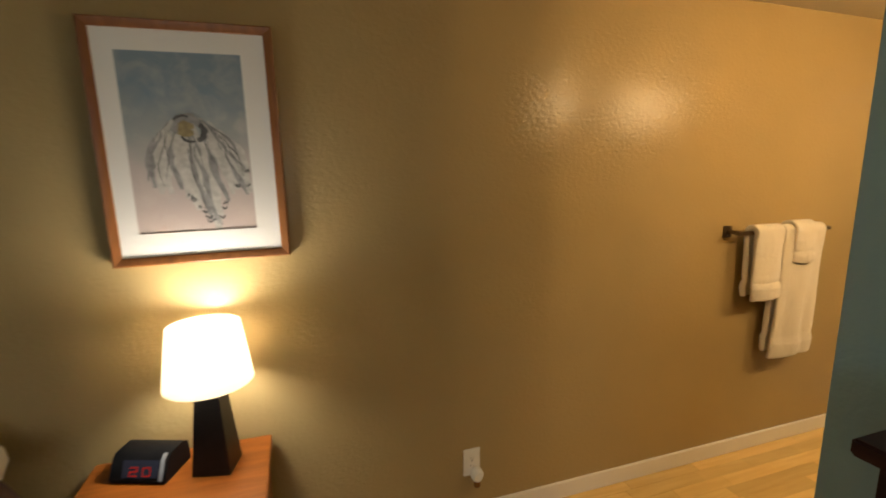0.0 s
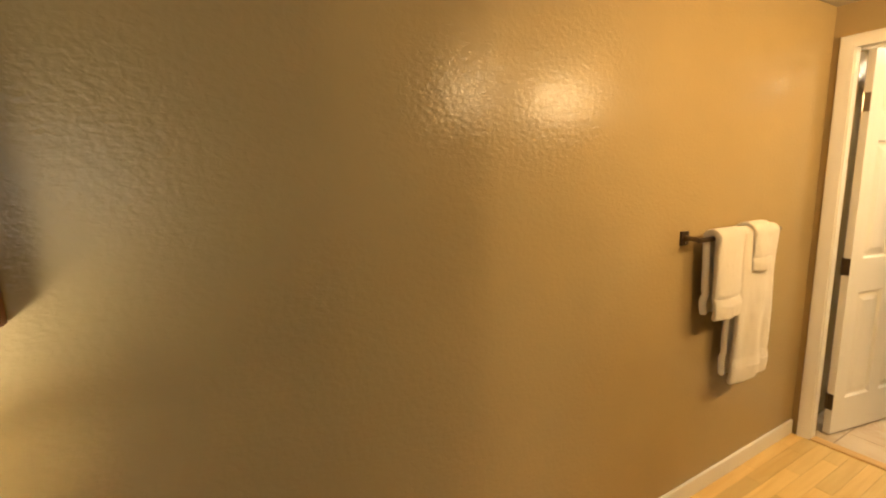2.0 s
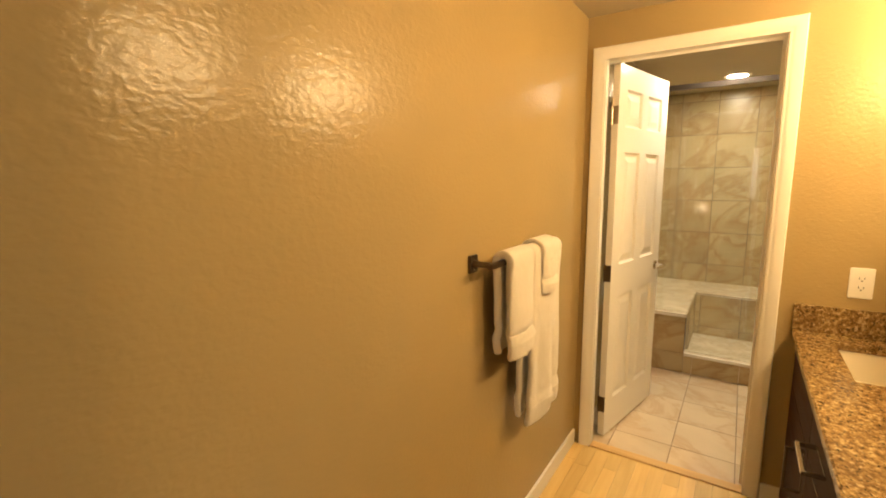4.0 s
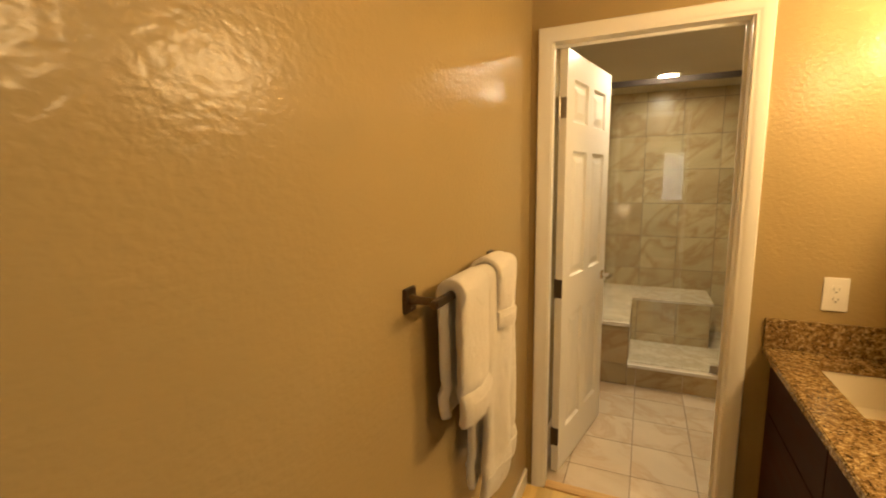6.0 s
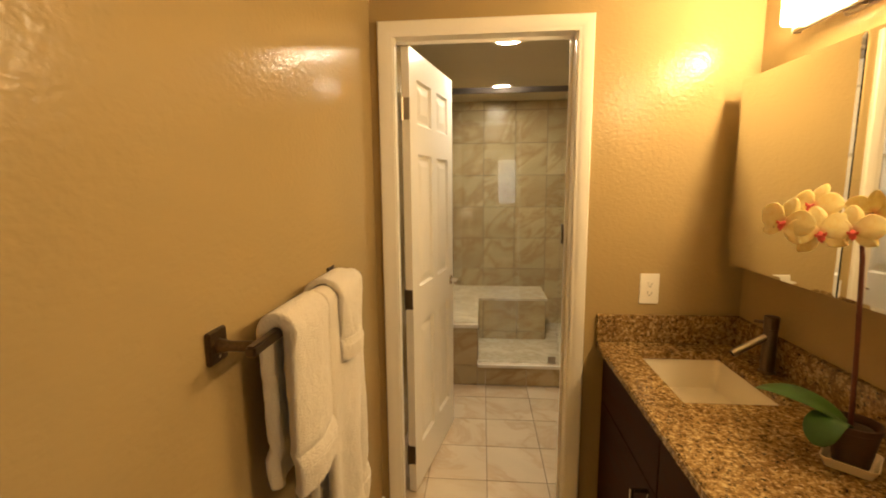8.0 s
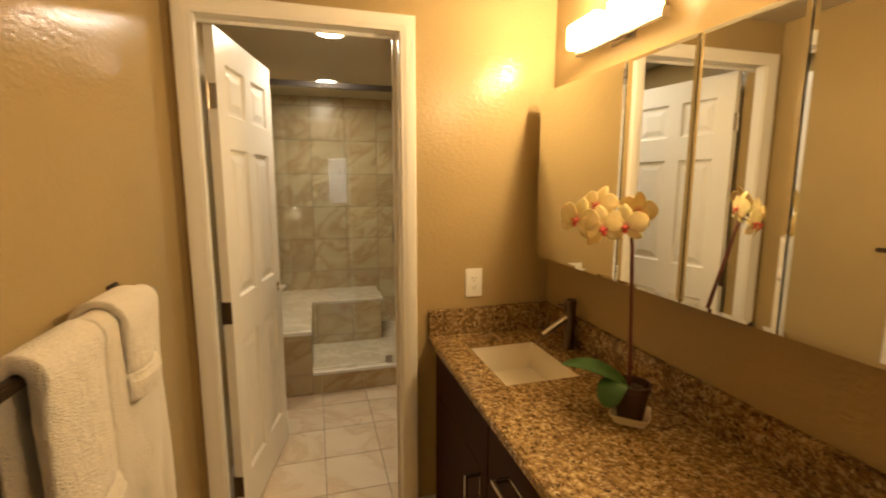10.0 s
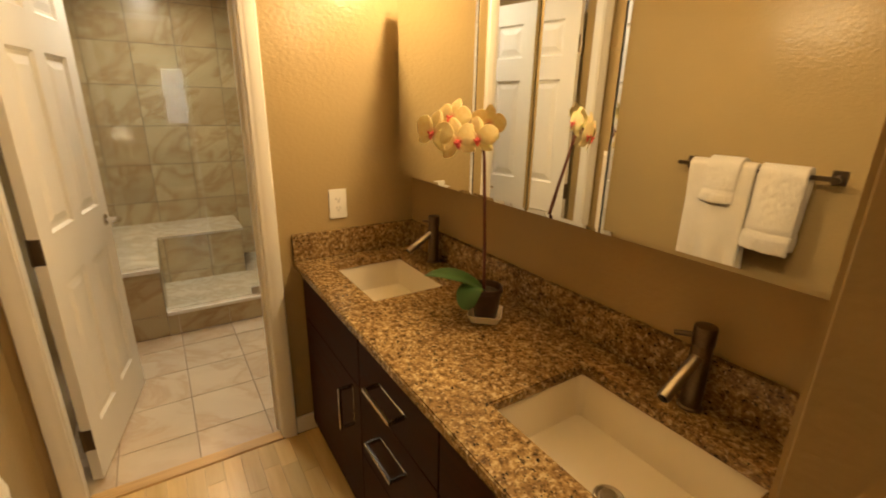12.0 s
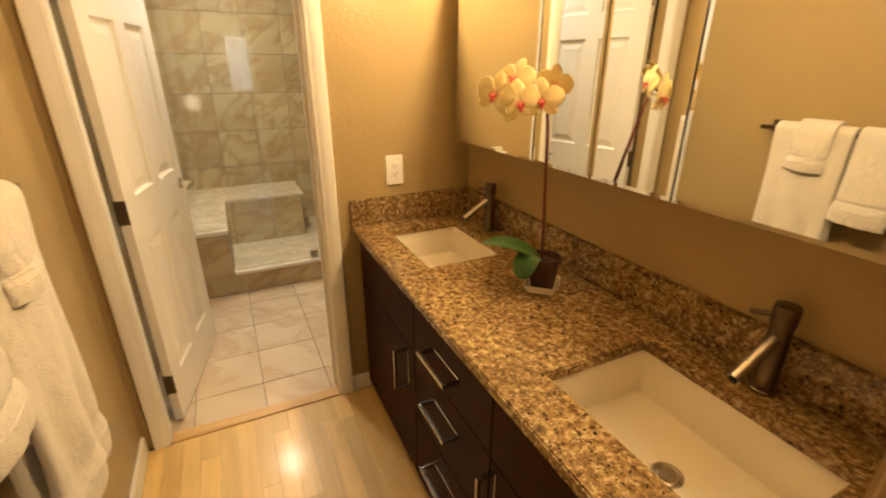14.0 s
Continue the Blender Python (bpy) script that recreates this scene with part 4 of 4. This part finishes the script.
STROKES = []
for _k in range(15):
    _u = (_k + 0.5) / 15
    STROKES.append(("pale" if _k % 3 else "grey", _u, 0.0, 1.0, 0.021 if _k % 3 else 0.013))
for _k in range(11):
    STROKES.append(("grey", brush.random(), brush.uniform(0.0, 0.25), brush.uniform(0.6, 1.0), brush.uniform(0.003, 0.008)))
for _k in range(8):
    STROKES.append(("pale", brush.random(), brush.uniform(0.1, 0.4), brush.uniform(0.8, 1.03), brush.uniform(0.003, 0.007)))
for _k in range(9):
    STROKES.append(("dark", brush.random(), brush.uniform(0.0, 0.35), brush.uniform(0.45, 0.98), brush.uniform(0.0010, 0.0026)))
for _k, (_tint, _u, _from, _to, _wid) in enumerate(STROKES):
    _end = hem_point(_u)
    _start = Vector((-0.062 + 0.118 * _u, 0.092 - 7.0 * (0.118 * _u - 0.055) ** 2))
    _bow = Vector((-0.10 + 0.17 * _u, 0.05 + 0.02 * math.sin(_u * 5 + _k)))
    _pts, _w = [], []
    for _q in range(15):
        _t = _from + (_to - _from) * _q / 14
        _c = _start.lerp(_end, _t) + _bow * (_t * (1 - _t))
        _pts.append((max(-0.16, min(0.158, _c.x + 0.006 * math.sin(_q * 0.6 + _k * 2.0))), _c.y + 0.002 * math.cos(_q * 1.3 + _k)))
        _w.append(_wid * (0.35 + 0.65 * _t) * (0.2 + 0.8 * math.sin(math.pi * (_q + 0.8) / 15.6)) * (1 + 0.2 * math.sin(_q * 1.4 + _k * 3)))
    painted_fold(_pts, _w, TINTS[_tint], -0.0217 - _k * 0.00001)
for _k in range(14):
    _c = hem_point(brush.random())
    _r = brush.uniform(0.010, 0.026)
    painted_fold([(max(-0.155, min(0.15, _c.x + _r * (_q / 4 - 0.5))), _c.y + 0.008 + 0.006 * math.sin(_q * 1.9 + _k)) for _q in range(5)], [0.0008, 0.003, 0.0018, 0.0032, 0.0006], CLOTH_DARK, -0.0223 - _k * 0.00001)
for _tint, _x, _z, _r, _a0, _a1, _wid in (("grey", -0.006, 0.050, 0.034, 20, 200, 0.016), ("dark", 0.010, 0.044, 0.026, -80, 60, 0.010), ("dark", -0.020, 0.062, 0.030, 60, 150, 0.004),
                                           ("dark", -0.004, 0.040, 0.026, 200, 300, 0.004), ("ochre", -0.012, 0.052, 0.013, 0, 350, 0.014)):
    painted_fold([(_x + _r * math.cos(radians(_a0 + (_a1 - _a0) * _q / 10)), _z + _r * math.sin(radians(_a0 + (_a1 - _a0) * _q / 10))) for _q in range(11)],
                 [_wid * (0.45 + 0.55 * math.sin(math.pi * (_q + 0.7) / 11.4)) * (1 + 0.25 * math.sin(_q * 2.3)) for _q in range(11)], TINTS[_tint], -0.0228 + _r * 0.006)

ns = thing("nightstand", (-3.50, -0.22, 0.0), "reddish-brown wooden nightstand against the wall", "nightstand")
part("top", boxes((-0.27, 0.262, -0.215, 0.205, 0.558, 0.582), bevel=0.003), CHERRY, ns)
part("side", boxes((-0.255, -0.235, -0.195, 0.200, 0.02, 0.558), bevel=0.001), CHERRY, ns)
part("side", boxes((0.228, 0.248, -0.195, 0.200, 0.02, 0.558), bevel=0.001), CHERRY, ns)
part("back", boxes((-0.235, 0.228, 0.188, 0.200, 0.05, 0.558)), CHERRY, ns, smooth=False)
part("drawer", boxes((-0.233, 0.226, -0.197, 0.15, 0.36, 0.552), bevel=0.002), CHERRY, ns)
part("shelf", boxes((-0.235, 0.228, -0.19, 0.188, 0.10, 0.12)), CHERRY, ns, smooth=False)
for _x in (-0.245, 0.238):
    for _y in (-0.18, 0.185):
        part("leg", boxes((_x - 0.01, _x + 0.01, _y - 0.012, _y + 0.012, 0.0, 0.02)), CHERRY, ns, smooth=False)

lamp = thing("table_lamp", (-3.393, -0.150, 0.582), "lit table lamp with a white drum shade and black tapered base", "lamp", "", -13)
part("base", loft([[(sx * a, sy * b, z) for sx, sy in ((1, 1), (-1, 1), (-1, -1), (1, -1))] for a, b, z in ((0.056, 0.050, 0.0), (0.057, 0.051, 0.004), (0.036, 0.032, 0.255), (0.030, 0.027, 0.260))]), BLACK, lamp, "black tapered square base", False)
part("neck", lathe([(0.008, 0.26), (0.008, 0.32), (0.014, 0.322), (0.014, 0.345)], 14), NICKEL, lamp)
part("shade", lathe([(0.128, 0.290), (0.103, 0.472), (0.1015, 0.472), (0.1265, 0.290), (0.128, 0.290)], 48, (False, False)), SHADE, lamp, "white cloth drum shade, glowing")
for _k in range(3):
    _a = 2 * math.pi * _k / 3
    part("spider_arm", tube([(0.012 * math.cos(_a), 0.012 * math.sin(_a), 0.325), (0.07 * math.cos(_a), 0.07 * math.sin(_a), 0.325), (0.123 * math.cos(_a), 0.123 * math.sin(_a), 0.325)], 0.0015, 6), NICKEL, lamp)

clk = thing("alarm_clock", (-3.592, -0.100, 0.582), "black alarm clock radio with red digits", "clock", "", -20)
part("case", loft([[(x, y, z) for y, z in ((-0.065, 0.0), (-0.070, 0.012), (-0.045, 0.066), (-0.030, 0.078), (0.035, 0.080), (0.060, 0.064), (0.065, 0.0))] for x in (-0.082, -0.077, 0.074, 0.090)]), BLACKPLASTIC, clk)
part("side_trim", loft([[(x, y, z) for y, z in ((-0.0665, 0.006), (-0.0715, 0.013), (-0.0465, 0.0675), (-0.030, 0.0795), (-0.028, 0.074), (-0.06, 0.006))] for x in (0.070, 0.082)]), SILVERPLASTIC, clk)


def on_face(u, v, d=0.0015):
    """A point of the clock's slanted front, v up the slope."""
    a, b = Vector((0, -0.070, 0.012)), Vector((0, -0.045, 0.070))
    n = Vector((0, -(b.z - a.z), b.y - a.y)).normalized()
    p = a.lerp(b, v) + n * d
    return Vector((u, p.y, p.z))


def face_quad(bm, u0, u1, v0, v1, d):
    bm.faces.new([bm.verts.new(on_face(u, v, d)) for u, v in ((u0, v0), (u1, v0), (u1, v1), (u0, v1))])


_bm = bmesh.new()
face_quad(_bm, -0.045, 0.066, 0.12, 0.92, 0.001)
part("display", _bm, DISPLAY, clk, "dark glossy clock display", False)
SEGS = {"1": "bc", "2": "abged", "0": "abcdef"}


def digit(ch, u, w, v0, v1):
    bm = bmesh.new()
    t, tv, vm = 0.0035, 0.055, (v0 + v1) / 2
    seg = {"a": (u, u + w, v1 - tv, v1), "g": (u, u + w, vm - tv / 2, vm + tv / 2), "d": (u, u + w, v0, v0 + tv), "f": (u, u + t, vm, v1), "b": (u + w - t, u + w, vm, v1),
           "e": (u, u + t, v0, vm), "c": (u + w - t, u + w, v0, vm)}
    for s in SEGS[ch]:
        face_quad(bm, *seg[s], 0.002)
    part("digit", bm, DIGIT, clk, "red lit digit", False)


digit("2", -0.022, 0.026, 0.2, 0.62)
digit("0", 0.018, 0.026, 0.2, 0.62)

# dark dresser against the blue wall
dr = thing("dresser", (-2.046, -1.62, 0.0), "dark reddish wooden chest of drawers against the blue wall", "dresser")
part("top", boxes((-0.194, 0.172, -0.46, 0.458, 1.018, 1.05), bevel=0.005), DARKWOOD, dr)
part("carcass", boxes((-0.150, 0.165, -0.44, 0.435, 0.06, 1.018), bevel=0.002), DARKWOOD, dr)
for _k in range(4):
    _z = 0.09 + _k * 0.23
    _d = part("drawer", boxes((-0.168, -0.150, -0.425, 0.420, _z, _z + 0.222), bevel=0.003), DARKWOOD, dr)
    for _y in (-0.22, 0.22):
        part("knob", lathe([(0.006, 0.0), (0.007, 0.012), (0.015, 0.018), (0.013, 0.026)], 14), BRONZE, _d).matrix_basis = pose(-0.168, _y, _z + 0.11, 0, -90, 0)
for _x in (-0.13, 0.145):
    for _y in (-0.42, 0.415):
        part("foot", boxes((_x - 0.02, _x + 0.02, _y - 0.02, _y + 0.02, 0.0, 0.06)), DARKWOOD, dr, smooth=False)


# bed corner with dark cover
def cushion(hx, hy, hz, seed, n=14):
    bm = bmesh.new()
    bmesh.ops.create_uvsphere(bm, u_segments=n * 2, v_segments=n, radius=1.0)
    for v in bm.verts:
        p = v.co
        q = [math.copysign(abs(c) ** 0.55, c) for c in p]
        puff = (1 - abs(q[0]) ** 4 * 0.6) * (1 - abs(q[1]) ** 4 * 0.6)
        nz = 1 + 0.06 * noise.noise(Vector((p.x * 2 + seed, p.y * 2, p.z * 2)))
        v.co = Vector((q[0] * hx * nz, q[1] * hy * nz, q[2] * hz * (0.35 + 0.65 * puff) * nz))
    return bm


bed = thing("bed", (-4.75, -1.12, 0.0), "bed with a dark brown cover against the wall", "bed")
part("mattress", boxes((-0.76, 0.76, -0.98, 1.00, 0.28, 0.56), bevel=0.05, seg=4), CREAMCLOTH, bed)
part("base", boxes((-0.77, 0.77, -0.99, 1.01, 0.08, 0.28), bevel=0.01), BROWNCLOTH, bed)
part("cover", boxes((-0.79, 0.79, -1.01, 0.70, 0.20, 0.60), bevel=0.05, seg=4), BROWNCLOTH, bed)
for _x in (-0.68, 0.68):
    for _y in (-0.9, 0.92):
        part("leg", boxes((_x - 0.03, _x + 0.03, _y - 0.03, _y + 0.03, 0.0, 0.08)), DARKWOOD, bed, smooth=False)
pl = tagged(link_mesh("pillow", cushion(0.36, 0.20, 0.13, 2.0), BROWNCLOTH, None, "", True), "dark brown pillow leaning on the bed", "pillow", "pillows on the bed")
pl.matrix_world = pose(-4.17, -0.40, 0.62, 24, 0, 4)
pl = tagged(link_mesh("pillow", cushion(0.36, 0.20, 0.12, 5.0), CREAMCLOTH, None, "", True), "cream pillow behind the brown one", "pillow", "pillows on the bed")
pl.matrix_world = pose(-4.30, -0.20, 0.655, 46, 0, 2)


# ---------------------------------------------------------------- pieces of floors and walls
def piece_mesh(name, sx, sy, sz, bevel, material):
    """Slab piece, its face towards +z, centred in x and y."""
    me = bpy.data.meshes.new(name)
    bm = loft([[(-sx / 2, -sy / 2, 0), (sx / 2, -sy / 2, 0), (sx / 2, sy / 2, 0), (-sx / 2, sy / 2, 0)],
               [(-sx / 2, -sy / 2, sz - bevel), (sx / 2, -sy / 2, sz - bevel), (sx / 2, sy / 2, sz - bevel), (-sx / 2, sy / 2, sz - bevel)],
               [(-sx / 2 + bevel, -sy / 2 + bevel, sz), (sx / 2 - bevel, -sy / 2 + bevel, sz), (sx / 2 - bevel, sy / 2 - bevel, sz), (-sx / 2 + bevel, sy / 2 - bevel, sz)]])
    bm.to_mesh(me)
    bm.free()
    me.materials.append(material)
    return me


MESHES = {}


def piece(name, parent, m, sx, sy, sz, bevel, material):
    key = (name, round(sx, 3), round(sy, 3), round(sz, 4), material.name)
    if key not in MESHES:
        MESHES[key] = piece_mesh(name, sx, sy, sz, bevel, material)
    ob = new(name, MESHES[key])
    ob.parent = parent
    ob.matrix_basis = m
    return ob


def tile_run(parent, name, origin, udir, vdir, u_cuts, v_cuts, material, thick=0.008, joint=0.004, skip=None):
    u, v = Vector(udir), Vector(vdir)
    n = u.cross(v)
    base = Matrix((u.to_4d(), v.to_4d(), n.to_4d(), Vector((0, 0, 0, 1)))).transposed()
    base[3][0] = base[3][1] = base[3][2] = 0
    for i in range(4):
        base[i][3] = 0
    base[3][3] = 1
    for u0, u1 in zip(u_cuts, u_cuts[1:]):
        for v0, v1 in zip(v_cuts, v_cuts[1:]):
            c = Vector(origin) + u * (u0 + u1) / 2 + v * (v0 + v1) / 2
            piece(name, parent, Matrix.Translation(c) @ base, u1 - u0 - joint, v1 - v0 - joint, thick, 0.001, material)


def cuts(a, b, start, step):
    k = math.ceil((a - start) / step + 1e-6)
    out = [a]
    while start + k * step < b - 1e-6:
        if start + k * step - a > 0.02:
            out.append(start + k * step)
        k += 1
    return out + [b]


# bathroom floor tiles, x by y
tile_run(bath_floor, "floor_tile", (0, 0, -0.004), (1, 0, 0), (0, 1, 0), cuts(0.05, CURB_X, 0.238, 0.296), cuts(-1.46, 0.0, -0.470, 0.296), FLOORTILE, 0.004)
# shower back wall, its face towards -x
back_wall = bpy.data.objects["wall_bath_east"]
tile_run(back_wall, "wall_tile", (BACK, 0, 0), (0, -1, 0), (0, 0, 1), [-c for c in cuts(-1.46, 0.0, -0.453, 0.300)][::-1], cuts(PAN_Z, CEIL, 0.022, 0.3045), TILE, 0.006)
bench = bpy.data.objects["shower_bench"]
tile_run(bench, "bench_tile", (CURB_X + 0.008, 0, 0), (0, -1, 0), (0, 0, 1), [0.0, 0.110, 0.410], [0.0, 0.150, BENCH_Z - 0.022], TILE, 0.008)
tile_run(bench, "bench_tile", (0, -0.41, 0), (1, 0, 0), (0, 0, 1), [CURB_X + 0.10, 1.615, 1.915, 2.099], [PAN_Z, 0.150, BENCH_Z - 0.022], TILE, 0.005)
tile_run(bench, "bench_tile", (2.105, 0, 0), (0, -1, 0), (0, 0, 1), [0.415, 0.453, 0.753, 1.003], [PAN_Z, 0.150, BENCH_Z - 0.022], TILE, 0.006)
curb = bpy.data.objects["shower_curb"]
tile_run(curb, "curb_tile", (CURB_X + 0.008, 0, 0), (0, -1, 0), (0, 0, 1), [0.41, 0.470, 0.766, 1.062, 1.358, 1.46], [0.0, CURB_Z - 0.016], TILE, 0.008)

# maple strips: those near the walk one by one, the rest joined
STRIP = 0.068
rng = random.Random(5)
rest = bmesh.new()
row = 0
y = 0.0
while y > SOUTH:
    x = -0.012 - (0.0 if row % 1 else rng.uniform(0, 0.25))
    edges = [-0.012]
    while x > WEST:
        if edges[-1] - x > 0.08:
            edges.append(x)
        x -= rng.choice((0.24, 0.31, 0.36, 0.42, 0.48))
    edges.append(WEST)
    if y < -1.58:
        edges = [-1.69] + [e for e in edges if e < -1.75]
    for a, b in zip(edges, edges[1:]):
        ln = a - b
        if y > -0.95 and a > -3.0:
            piece("plank", floor, pose((a + b) / 2, y - STRIP / 2, -0.004), round(ln - 0.0006, 4), STRIP - 0.0006, 0.004, 0.0004, MAPLE)
        else:
            vs = [rest.verts.new(p) for p in ((b, y - STRIP, -0.0002), (a, y - STRIP, -0.0002), (a, y, -0.0002), (b, y, -0.0002))]
            rest.faces.new(vs)
    y -= STRIP
    row += 1
link_mesh("plank_field", rest, MAPLE, floor)["kind"] = "stuff"
